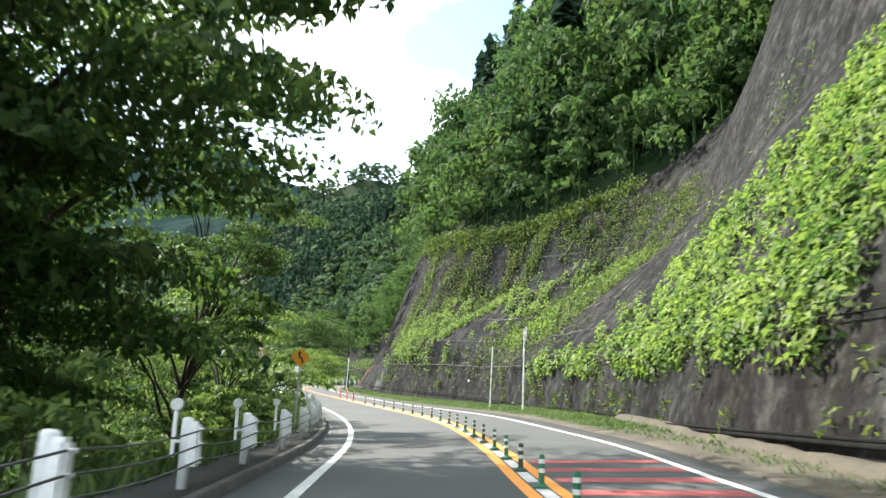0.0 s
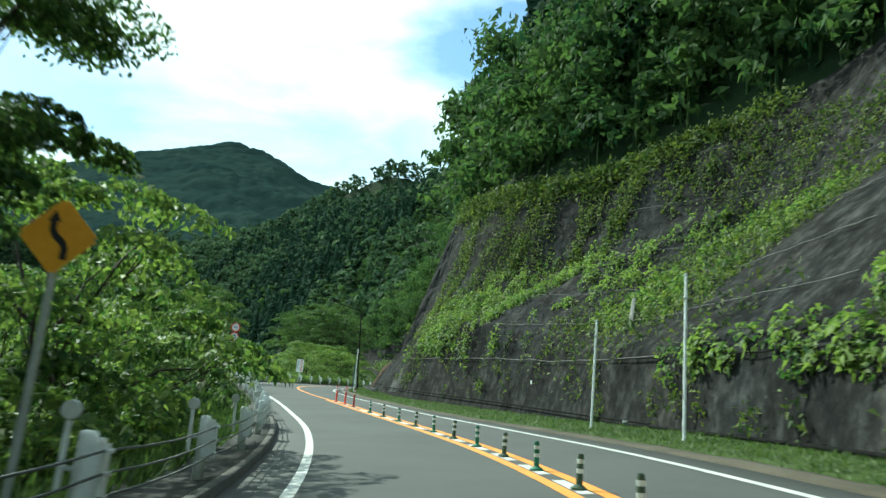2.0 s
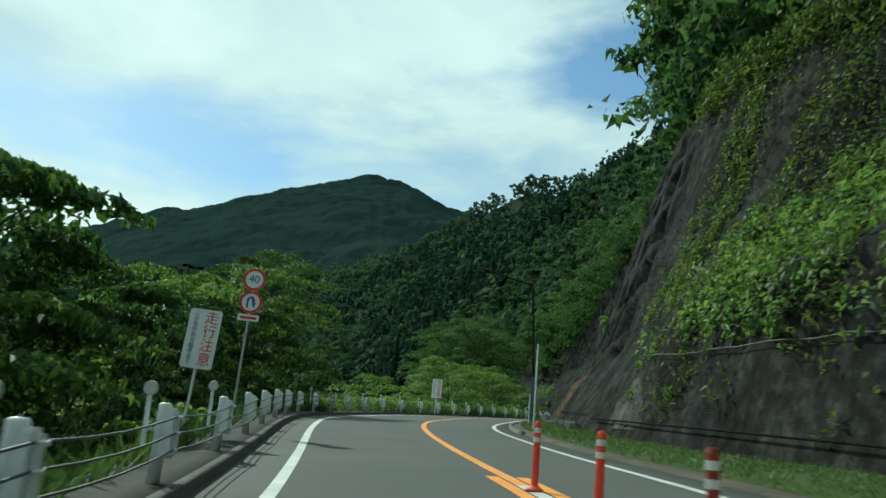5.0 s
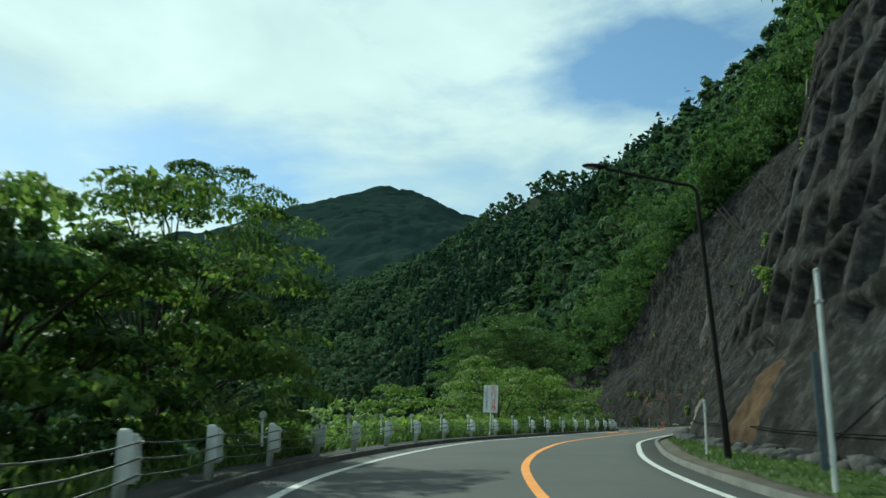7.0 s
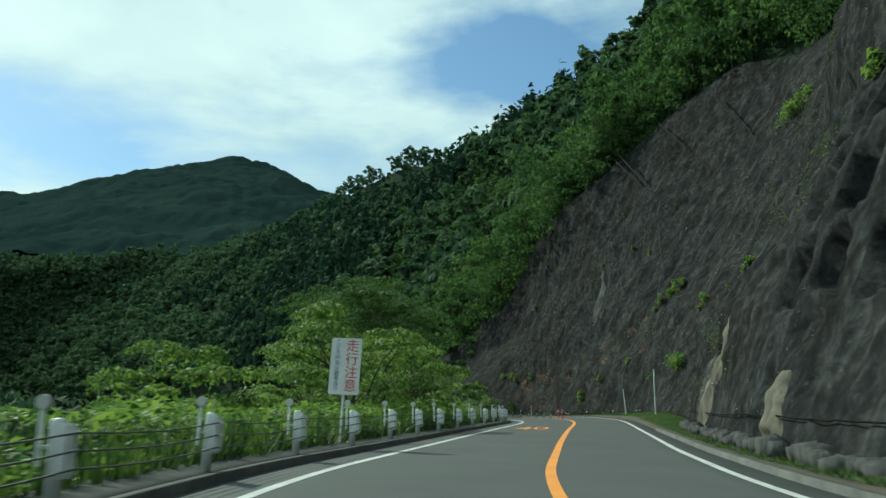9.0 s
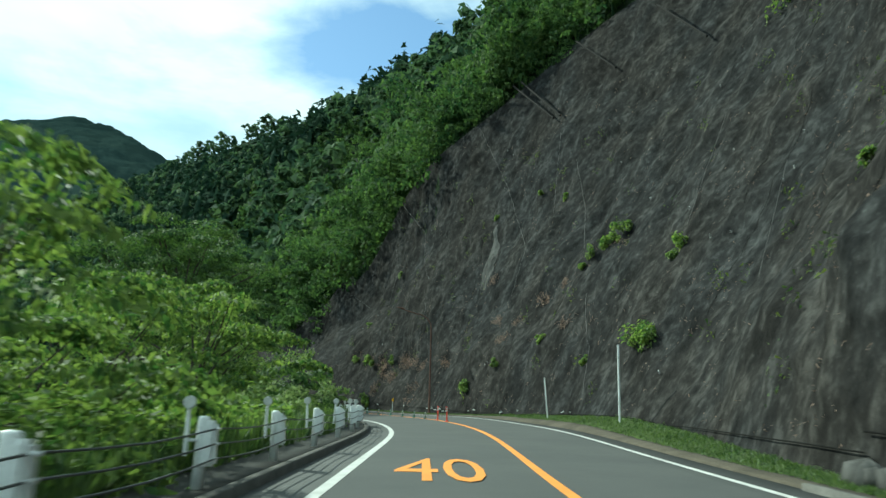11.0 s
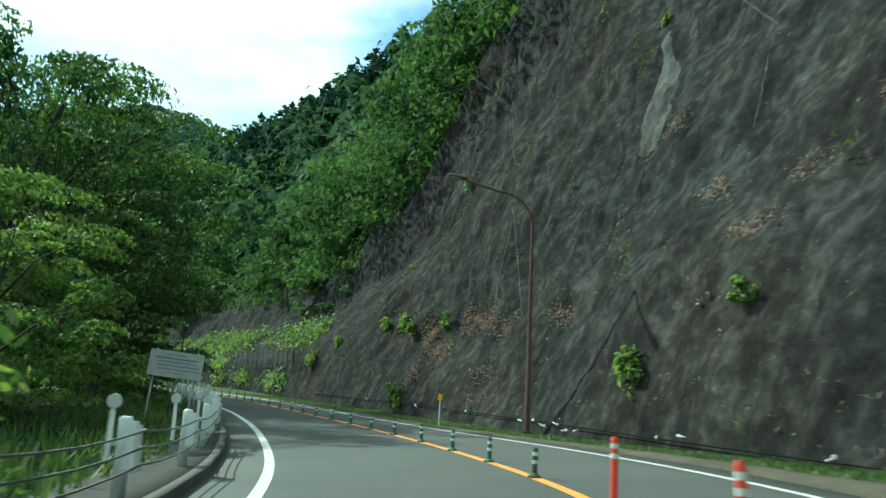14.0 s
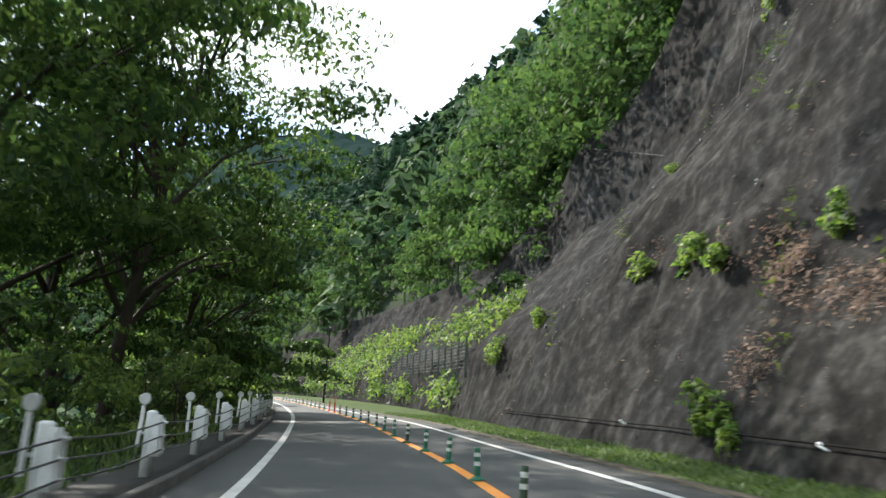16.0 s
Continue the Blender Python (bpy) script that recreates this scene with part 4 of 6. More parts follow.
def template(kind, rng, n, size, lumps=3, trunk=True):
    """Small tree for the slopes, about 10 m high before scaling; triangles only."""
    if kind == "cedar":
        z = 1 - np.sqrt(rng.uniform(0.0, 1, n))
        r = (1 - z) ** 0.85 * 1.9 * rng.uniform(0.35, 1.1, n)
        a = rng.uniform(0, 2 * np.pi, n)
        c = np.stack([np.cos(a) * r, np.sin(a) * r, 1.5 + z * 11], -1)
        out = np.stack([np.cos(a), np.sin(a), 0 * a], -1) * 0.6
        V, F = sweep(np.array([[0, 0, -1], [0, 0, 6], [0, 0, 11.5]]), [0.35, 0.25, 0.03], 4)
        return join([sprays(c, size, rng, 0.6, out, 0.28), (V, np.concatenate([F[:, :3], F[:, [0, 2, 3]]]))])
    if kind == "canopy":
        chunks = []
        for i in range(lumps):
            k = 1.0 if lumps > 1 else 2.1
            V, F = blob((rng.uniform(-2, 2), rng.uniform(-2, 2), rng.uniform(3.5, 7) / k), (rng.uniform(2.2, 3.4) * k, rng.uniform(2.2, 3.4) * k, rng.uniform(2.4, 3.6) * k ** 0.5), rng, 6, 3)
            chunks.append((V, np.concatenate([F[:, :3], F[:, [0, 2, 3]]])))
            q = unit(n, rng) * 3.0
            chunks.append(sprays(V[5:10].mean(0) + q, size, rng, 0.8, q * 0.5, 0.25))
        return join(chunks)
    if kind == "spire":
        V, F = blob((0, 0, 5.0), (0.9, 0.9, 4.6), rng, 5, 4)
        z = 1 - np.sqrt(rng.uniform(0.0, 1, n))
        a = rng.uniform(0, 2 * np.pi, n)
        r = ((1 - z) ** 0.8 * 2.0 + 0.15) * rng.uniform(0.5, 1.05, n)
        out = np.stack([np.cos(a), np.sin(a), 0 * a], -1)
        c = out * r[:, None] + np.stack([0 * z, 0 * z, 1.0 + z * 10.8], -1)
        return join([(V, np.concatenate([F[:, :3], F[:, [0, 2, 3]]])), sprays(c, size, rng, 0.9, out * 0.7, 0.35)])
    boughs = 26 if n > 300 else (16 if n > 120 else 9)
    chunks = []
    for i in range(boughs):
        u = rng.uniform(0, 1) ** 0.8
        env = 3.8 * np.sqrt(max(0.05, 1 - abs(u - 0.38) ** 1.8 / 0.55)) * rng.uniform(0.3, 1.0)
        a = rng.uniform(0, 2 * np.pi)
        c = np.array([np.cos(a) * env, np.sin(a) * env, 0.6 + 9.0 * u])
        r = rng.uniform(0.9, 1.7)
        m = max(3, int(n / boughs * rng.uniform(0.6, 1.4)))
        q = unit(m, rng) * (rng.uniform(0.2, 1.0, m) ** 0.5)[:, None] * np.array([r, r, r * 0.45])
        q[:, 2] -= 0.18 * (q[:, 0] ** 2 + q[:, 1] ** 2) / r
        chunks.append(sprays(c + q, size, rng, 0.35 if n > 120 else 0.8, q / r * np.array([1, 1, 1.8]), 0.5 if n > 120 else 0.28))
    if n > 120 and trunk:
        V, F = sweep(np.array([[0, 0, -1.5], [0.1, 0, 3], [0, 0.1, 7.5]]), [0.2, 0.15, 0.04], 4)
        chunks.append((V, np.concatenate([F[:, :3], F[:, [0, 2, 3]]])))
    return join(chunks)


def forest(name, label, models, P, scale, mat, rng):
    """One mesh of many trees at the points P."""
    pick = rng.integers(len(models), size=len(P))
    turn, k = rng.uniform(0, 2 * np.pi, len(P)), rng.uniform(*scale, len(P))
    chunks = []
    for m, (V, F) in enumerate(models):
        idx = np.where(pick == m)[0]
        if not len(idx):
            continue
        c, s = np.cos(turn[idx])[:, None], np.sin(turn[idx])[:, None]
        kz = k[idx][:, None] * rng.uniform(0.85, 1.2, len(idx))[:, None]
        kk = k[idx][:, None]
        W = np.stack([(V[None, :, 0] * c - V[None, :, 1] * s) * kk, (V[None, :, 0] * s + V[None, :, 1] * c) * kk, V[None, :, 2] * kz], -1) + P[idx][:, None]
        FF = F[None] + (np.arange(len(idx)) * len(V))[:, None, None]
        chunks.append((W.reshape(-1, 3), FF.reshape(-1, F.shape[1])))
    V, F = join(chunks)
    return tagged(new(name, np_mesh(name, V, F, mat, True)), label, "trees", kind="stuff")


def scatter(rng, n, y0, y1, f):
    """Random points on the slope: f gives the offset range at y."""
    y = rng.uniform(y0, y1, n)
    lo, hi = f(y)
    d = lo + (hi - lo) * rng.uniform(0, 1, n)
    x = px(y) + d
    return np.stack([x, y, ground_z(x, y) - 0.4], -1)


def crowns(x, y, pitch, seed):
    """Rounded tree tops over a jittered lattice, 0 to 1."""
    gx, gy = np.floor(x / pitch), np.floor(y / pitch)
    best = np.zeros(np.shape(x))
    for a in (-1, 0, 1):
        for b in (-1, 0, 1):
            i, j = gx + a, gy + b
            k = 0 * i + seed
            cx, cy = (i + 0.5 + 0.42 * lattice(i, j, k)) * pitch, (j + 0.5 + 0.42 * lattice(i, j, k + 7)) * pitch
            tall = 0.75 + 0.25 * lattice(i, j, k + 13)
            r = np.hypot(x - cx, y - cy) / (0.8 * pitch)
            best = np.maximum(best, tall * np.sqrt(np.clip(1 - r * r, 0, 1)))
    return best


def build_woods():
    rng = np.random.default_rng(5)
    near = [template("broad", rng, 800, 0.52) for i in range(5)]
    mid = [template("broad", rng, 300, 1.0) for i in range(4)]
    far = [template("broad", rng, 118, 1.55) for i in range(5)]
    deep = [template("canopy", rng, 10, 1.5, 2) for i in range(6)]
    ced_near = [template("cedar", rng, 520, 1.05) for i in range(3)]
    ced_far = [template("spire", rng, 64, 1.35) for i in range(5)]
    P = scatter(rng, 190, 18, 120, lambda y: (D3(y) + 0.6, D3(y) + 22))
    forest("cliff_edge_woods", "leafy broadleaved trees crowding above the netted slope", near, P, (0.7, 1.5), LEAF_WOOD, rng)
    drape = [template("broad", rng, 1500, 0.34, trunk=False) for i in range(3)]
    ys = np.array([72.0, 76.5, 80.5, 85.0, 90.0, 95.5, 101.0, 106.0, 112.0, 118.0, 124.0])
    P = np.stack([px(ys) + D3(ys) + 3.6, ys, pz(ys) + H3(ys) + 1.4], -1)
    forest("overhanging_trees", "large broadleaved trees leaning out over the vine-grown rock", drape, P, (1.25, 1.6), LEAF_WOOD, rng)
    ys = np.array([206.0, 211.0, 215.5, 220.0, 224.5, 229.0, 234.0, 239.0])
    P = np.stack([px(ys) + D3(ys) + 0.2, ys, pz(ys) + H3(ys) - 1.8], -1)
    forest("overhanging_trees", "dark broadleaved trees hanging over the end of the bare rock", drape, P, (1.1, 1.5), LEAF_WOOD, rng)
    ys = np.arange(126.0, 206.0, 5.5)
    P = np.stack([px(ys) + D3(ys) + 2.2, ys, pz(ys) + H3(ys) + 0.2], -1)
    forest("rim_trees", "dark leafy trees lining the rim of the bare rock", drape, P, (0.8, 1.2), LEAF_WOOD, rng)
    low = [template("broad", rng, 150, 1.0) for i in range(3)]
    P = scatter(rng, 700, 4, 225, lambda y: (D3(y) + 0.7, D3(y) + 9))
    forest("crest_undergrowth", "bushy undergrowth along the top of the netting", low, P, (0.35, 0.7), LEAF_WOOD, rng)
    P = scatter(rng, 180, 120, 262, lambda y: (D3(y) + 0.4, D3(y) + 20))
    forest("cliff_edge_woods", "broadleaved trees leaning out over the bare rock", near, P, (0.6, 1.25), LEAF_WOOD, rng)
    P = scatter(rng, 160, 10, 110, lambda y: (D3(y) + 5, D3(y) + 40))
    forest("cedar_stand", "dark cedars standing above the cut slope", ced_near, P, (1.1, 1.7), LEAF_CEDAR, rng)
    P = scatter(rng, 1050, 120, 400, lambda y: (D3(y) + 16, D3(y) + 120))
    forest("hillside_woods", "broadleaved woods covering the steep hillside", mid, P, (0.5, 0.95), LEAF_WOOD, rng)
    P = scatter(rng, 100, 232, 330, lambda y: (LINE_R(y) + 11.5, D3(y) + 16))
    forest("bend_woods", "bright young trees beside the road's bend", near, P, (0.45, 0.9), LEAF_WOOD, rng)
    P = scatter(rng, 2300, 250, 590, lambda y: (D3(y) - 2 + 0 * y, D3(y) + 330))
    cut = (P[:, 2] < 75) & (P[:, 0] > -190) & (P[:, 1] > 330)
    forest("upper_woods", "dense green woods over the far hillside", far, P[~cut], (0.85, 1.4), LEAF_VALLEY_HAZE, rng)
    x, y = rng.uniform(-430, 20, 11500), rng.uniform(330, 590, 11500)
    z = ground_z(x, y)
    keep = (x - px(y) > 9) & (z > 26) & (z < 125)
    P = np.stack([x, y, z - 0.5], -1)[keep][:2500]
    left = np.degrees(np.arctan2(-15 - P[:, 0], P[:, 1] - 90)) + 7.0 * fbm(P[:, 0] / 45, P[:, 1] / 45, 0 * P[:, 0], 3, 45)
    forest("cedar_plantation", "dark planted cedar forest low on the hillside", ced_far, P[left < 17], (1.0, 1.5), LEAF_CEDAR, rng)
    forest("lower_woods", "rounded broadleaved woods on the lower hillside", far, P[left >= 17], (0.8, 1.3), LEAF_VALLEY_HAZE, rng)
    x, f = rng.uniform(-345, -150, 420), rng.uniform(0, 1, 420)
    lo, hi = ground_z(x, 0 * x + 552.0), ground_z(x, 0 * x + 564.0)
    P = np.stack([x, 552 + 12 * f, lo + (hi - lo) * f - 2.0], -1)
    forest("spur_woods", "green woods on the steep end of the spur", far, P, (0.8, 1.2), LEAF_VALLEY_HAZE, rng)
    x, y = -36.0, 551.0
    forest("ridge_tree", "lone tall conifer standing on the ridge", [template("cedar", rng, 160, 1.6)], np.array([[x, y, float(ground_z(x, y)) - 0.5]]), (1.6, 1.61), LEAF_CEDAR, rng)
    # left side of the valley and the spur
    x, y = rng.uniform(-420, -20, 9000), rng.uniform(90, 620, 9000)
    d, z = x - px(y), ground_z(x, y)
    keep = (d < -26) & (x > -30 - 0.95 * y)
    P = np.stack([x, y, z - 0.5], -1)[keep][:2000]
    forest("valley_woods", "green woods filling the valley below the road", far, P[P[:, 1] < 280], (0.8, 1.35), LEAF_VALLEY_HAZE, rng)
    forest("valley_woods", "distant green woods filling the deep valley", deep, P[P[:, 1] >= 280], (0.9, 1.4), LEAF_VALLEY_HAZE, rng)
    P = scatter(rng, 420, -40, 110, lambda y: (post_l(y) - 150, post_l(y) - 17))
    forest("lower_valley_woods", "green woods on the slope far below the road", far, P, (0.8, 1.3), LEAF_VALLEY_HAZE, rng)
    P = scatter(rng, 360, 60, 340, lambda y: (post_l(y) - 38, post_l(y) - 16))
    forest("valley_edge_woods", "broadleaved trees on the slope below the road", mid, P, (0.6, 0.95), LEAF_WOOD, rng)
    # mountain: one closed canopy of touching crowns, haze tinted into its colour
    ys, xs = np.concatenate([np.arange(600, 800, 4.5), np.arange(800, 1130, 3.0)]), np.arange(-860, 160, 3.2)
    Y, X = np.meshgrid(ys, xs, indexing="ij")
    dome = crowns(X, Y, 8.0, 3) * 4.5 + 2.0 + 12.0 * np.clip(fbm(X / 70, Y / 70, 0 * X, 3, 41), -0.1, 1)
    Z = ground_z(X, Y) - 0.5 + dome
    me = np_mesh("mountain_woods", np.stack([X, Y, Z], -1).reshape(-1, 3), grid_faces(len(ys), len(xs)), LEAF_FAR_HAZE, True)
    tagged(new("mountain_woods", me), "distant closed forest over the mountain ridge, tinted blue for haze", "trees", kind="stuff")


build_woods()


# ------------------------------------------------------------------ growth on the cut slope
def slope_points(rng, n, y0, y1, h0, h1, mask):
    """Random places on the cut between two heights, kept where mask(y, h) is positive."""
    y = rng.uniform(y0, y1, n)
    h = h0 + (h1 - h0) * rng.uniform(0, 1, n)
    keep = mask(y, h) > rng.uniform(0, 1, n)
    y, h = y[keep], h[keep]
    u = np.array([u_of_h(a, b) for a, b in zip(y, h)])
    X, Y, Z = cliff_points(u, y)
    return np.stack([X, Y, Z], -1)


def growth(name, label, P, size, reach, mat, rng, wide=0.6):
    """Leaves standing off the slope at the points P, a few round each."""
    per = 3
    Q = np.repeat(P, per, 0) + rng.normal(size=(len(P) * per, 3)) * np.array([0.25, 0.4, 0.35]) * reach
    Q[:, 0] -= np.abs(rng.normal(size=len(Q))) * 0.35 * reach
    Q[:, 2] += 0.1 * reach
    V, F = leaves(Q, size, rng, 0.3, 0.7, wide, np.array([[-0.5, -0.25, 0]]))
    return tagged(new(name, np_mesh(name, V, F, mat)), label, "plants", kind="stuff")


def clumps(name, label, P, size, reach, per, mat, rng, tall=1.0):
    """A leafy cushion standing off the slope at each of the points P."""
    n = len(P)
    r = np.repeat(rng.uniform(*reach, n), per)
    q = unit(n * per, rng) * (rng.uniform(0.35, 1.0, n * per) ** 0.5)[:, None]
    q[:, 0] = -np.abs(q[:, 0]) * 0.9
    Q = np.repeat(P, per, 0) + q * r[:, None] * np.array([0.85, 1.0, tall])
    V, F = leaves(Q, size, rng, 0.3, 0.55, 0.7, q * 0.9 + LIGHTWARD * 0.35, 0.6, True)
    return tagged(new(name, np_mesh(name, V, F, mat)), label, "plants", kind="stuff")


def build_growth():
    rng = np.random.default_rng(31)
    lush = lambda y, h: np.clip((np.interp(h, [2.6, 4, 6, 7.3, 8.4, 10.5, 12], [46, 38, 32.5, 31, 28.5, 25, 14]) - y) / 3 + 0.3, 0, 1) * np.clip((h - 2.2) * 1.5, 0, 1) * np.clip(0.65 + 1.2 * fbm(y / 2.5, h / 2.2, 0 * y, 3, 12), 0.04, 1)
    P = slope_points(rng, 2600, 2, 48, 2.4, 11.5, lush)
    clumps("slope_greenery", "lush bright green plants spilling over the lower wall", P, 0.20, (0.35, 0.8), 34, LEAF_BRIGHT, rng)
    sparse = lambda y, h: np.clip(0.05 + 0.9 * fbm(y / 5, h / 4, 0 * y, 3, 13), 0, 0.6)
    P = slope_points(rng, 9000, 26, 66, 3, 15, sparse)
    growth("slope_weeds", "dull weeds growing through the slope netting", P, 0.17, 0.7, VINE, rng)
    vines = lambda y, h: np.clip(0.15 + 2.2 * fbm(y / 2.0 + h / 12, h / 8, 0 * y, 3, 14), 0, 1) * np.clip((h - 2.6) / 1.8, 0.05, 1) * np.clip((90 - y - 0.25 * h) / 8, 0, 1)
    P = slope_points(rng, 21000, 48, 89, 1.0, 15.5, vines)
    growth("slope_vines", "green vines and creepers trailing down the rock", P, 0.17, 0.6, VINE, rng)
    streams = lambda y, h: np.clip(2.4 * fbm(y / 1.4 + h / 9, h / 9, 0 * y, 2, 34) - 0.35, 0, 1) * np.clip((h - 3.5) / 2, 0, 1) * np.clip((88 - y) / 5, 0, 1)
    P = slope_points(rng, 3600, 56, 88, 3.5, 15.8, streams)
    clumps("hanging_vines", "yellow-green vines hanging in streams from the top of the rock", P, 0.16, (0.25, 0.5), 20, VINE, rng, 1.6)
    band = lambda y, h: np.clip(1.1 - np.abs(h - 6.0 - 0.10 * (70 - y)) / 3.4, 0, 1) * np.clip((82 - y) / 8, 0, 1) * np.clip(0.55 + 1.9 * fbm(y / 3, h / 3, 0 * y, 3, 25), 0, 1)
    P = slope_points(rng, 2900, 50, 82, 2.4, 10.5, band)
    clumps("slope_bramble", "thick green brambles growing across the middle of the rock", P, 0.19, (0.35, 0.85), 34, LEAF_BRIGHT, rng)
    twiggy = lambda y, h: np.clip(0.1 + 1.2 * fbm(y / 3, h / 5, 0 * y, 3, 29), 0, 0.8)
    P = slope_points(rng, 9000, 52, 90, 3.5, 16, twiggy)
    growth("slope_twigs", "brown bare twigs and withered creepers on the netting", P, 0.20, 0.5, BARK_DRY, rng, 0.12)
    crest = lambda y, h: np.clip((h - H3(y) + 1.6) / 1.2, 0, 1)
    P = slope_points(rng, 9000, 58, 90, 12.5, 17, crest)
    growth("crest_vines", "yellow-green creepers along the top of the rock", P, 0.25, 0.8, VINE, rng)
    # tufts on the bare faces
    chunks = []
    for k in range(120):
        y, h = rng.uniform(8, 82), rng.uniform(0.8, 3.6)
        p = np.array(on_cliff(y, h))
        n = rng.integers(10, 34)
        chunks.append(leaves(p + rng.normal(size=(n, 3)) * np.array([0.12, 0.2, 0.25]) - np.array([0.12, 0, 0]), 0.16, rng, 0.35, 0.5))
    V, F = join(chunks)
    tagged(new("wall_tufts", np_mesh("wall_tufts", V, F, VINE)), "small yellow-green tufts hanging on the lower wall", "plants", kind="stuff")
    chunks = []
    for k in range(150):
        y, h = rng.uniform(112, 215), rng.uniform(1, 24) ** 1.0
        p = np.array(on_cliff(y, min(h, float(H3(y)) - 1)))
        n = rng.integers(8, 40)
        chunks.append(leaves(p + rng.normal(size=(n, 3)) * np.array([0.15, 0.3, 0.28]) - np.array([0.15, 0, 0]), 0.13, rng, 0.35, 0.5))
    V, F = join(chunks)
    tagged(new("rock_tufts", np_mesh("rock_tufts", V, F, VINE)), "scattered small green plants on the bare rock", "plants", kind="stuff")
    P = slope_points(rng, 6500, 112, 214, 0.6, 28, lambda y, h: np.clip(0.3 + fbm(y / 3, h / 3, 0 * y, 3, 27), 0.05, 1))
    growth("caught_leaves", "pale dry leaves and twigs caught in the netting", P, 0.085, 0.2, DRY, rng, 0.3)

    def dry(y, h):
        m = 0.0
        for cy, ch, ry, rh in ((195.8, 4.7, 1.5, 0.7), (192.0, 4.3, 1.2, 0.6), (190.4, 1.8, 1.2, 0.9), (206.9, 5.4, 1.0, 0.5), (201.4, 4.7, 1.2, 0.5), (199.5, 4.1, 1.1, 0.7), (199.3, 2.0, 0.9, 0.6), (197.4, 3.2, 1.2, 0.6), (179.0, 7.4, 1.0, 0.45), (184.3, 11.3, 0.7, 0.5), (175.9, 5.9, 1.2, 0.4), (174.7, 7.1, 1.1, 0.4), (172.9, 8.5, 1.0, 0.4), (170.9, 9.3, 0.9, 0.4), (166.4, 6.0, 1.2, 0.3), (164.6, 10.8, 0.8, 0.3), (187, 4.4, 1.4, 0.4)):
            m = m + np.exp(-((y - cy) / ry) ** 2 - ((h - ch - 0.15 * (y - cy)) / rh) ** 2)
        return np.clip(1.5 * m - 0.3, 0, 1) * np.clip(0.7 + 1.4 * fbm(y / 1.2, h / 0.8, 0 * y, 3, 17), 0, 1)
    P = slope_points(rng, 80000, 162, 210, 0.4, 12, dry)
    growth("dry_brush", "pale dry twigs and dead leaves caught on the rock", P, 0.105, 0.3, DRY, rng, 0.4)
    P = slope_points(rng, 8000, 205, 306, 0.8, 6.5, lambda y, h: np.clip((y - 221) / 3, 0, 1) * np.clip(1 - ((y > 220) & (y < 248)) * ((h < 4.1) & (h > 1.9)), 0, 1) * (0.55 + fbm(y / 4, h / 3, 0 * y, 2, 19)))
    growth("bend_greenery", "bright green plants above the low stone wall", P, 0.34, 0.9, LEAF_BRIGHT, rng)

    def cliff_shrub(y, h, r, mat, label):
        p = on_cliff(y, h)
        n = max(4, int(9 * r))
        hubs = rng.normal(size=(n, 3)) * np.array([0.16, 0.42, 0.34]) * r + np.array([-0.32 * r, 0, 0.1 * r])
        chunks = []
        for c in hubs:
            k = r * rng.uniform(0.28, 0.5)
            q = unit(46, rng) * (rng.uniform(0.3, 1.0, 46) ** 0.5)[:, None]
            chunks.append(leaves(c + q * k, 0.13 + 0.05 * r, rng, 0.3, 0.5, 0.65, q * 0.7 + LIGHTWARD * 0.5, 0.55, True))
        V, F = join(chunks)
        ob = thing("cliff_shrub", label, "shrub", "cliff shrubs", tuple(p))
        part("stem", np_mesh("stem", *join([sweep(np.stack([(0.25, 0, -0.2), c * 0.5, c]), [0.022, 0.016, 0.008], 4) for c in hubs]), BARK), None, ob)
        part("foliage", np_mesh("foliage", V, F, mat), None, ob)

    for y, h, r in ((179.0, 2.4, 0.8), (207, 5.1, 0.75), (203.9, 5.0, 0.8), (202.4, 4.4, 0.6), (198.4, 4.7, 0.6), (199.8, 0.9, 0.85), (198.9, 0.7, 0.6), (214.9, 4.3, 0.7), (217.9, 3.0, 0.8), (211, 9.1, 0.5),
                    (165.0, 12.0, 0.65), (165.8, 11.6, 0.75), (166.7, 11.1, 0.7), (167.6, 10.5, 0.55), (168.3, 10.0, 0.45), (156.2, 9.3, 0.75), (156.4, 8.5, 0.5), (154.8, 4.4, 1.1), (153.7, 4.2, 0.8), (159.6, 26.4, 1.6), (157.5, 26.8, 1.2),
                    (128.7, 7.4, 0.45), (139, 8.6, 0.45), (188.9, 17.8, 0.4), (182.5, 18.5, 0.4), (178.3, 17.2, 0.4), (168.7, 5.3, 0.5), (175.2, 4.0, 0.4), (209.6, 15.0, 0.5), (161.8, 3.6, 0.5), (103.8, 6.3, 0.6), (112, 9.5, 0.55), (118, 12, 0.7), (106, 12.2, 0.5), (144.7, 16.4, 0.6)):
        cliff_shrub(y, h, r, LEAF_BRIGHT, "green shrub rooted in the netted rock")


build_growth()


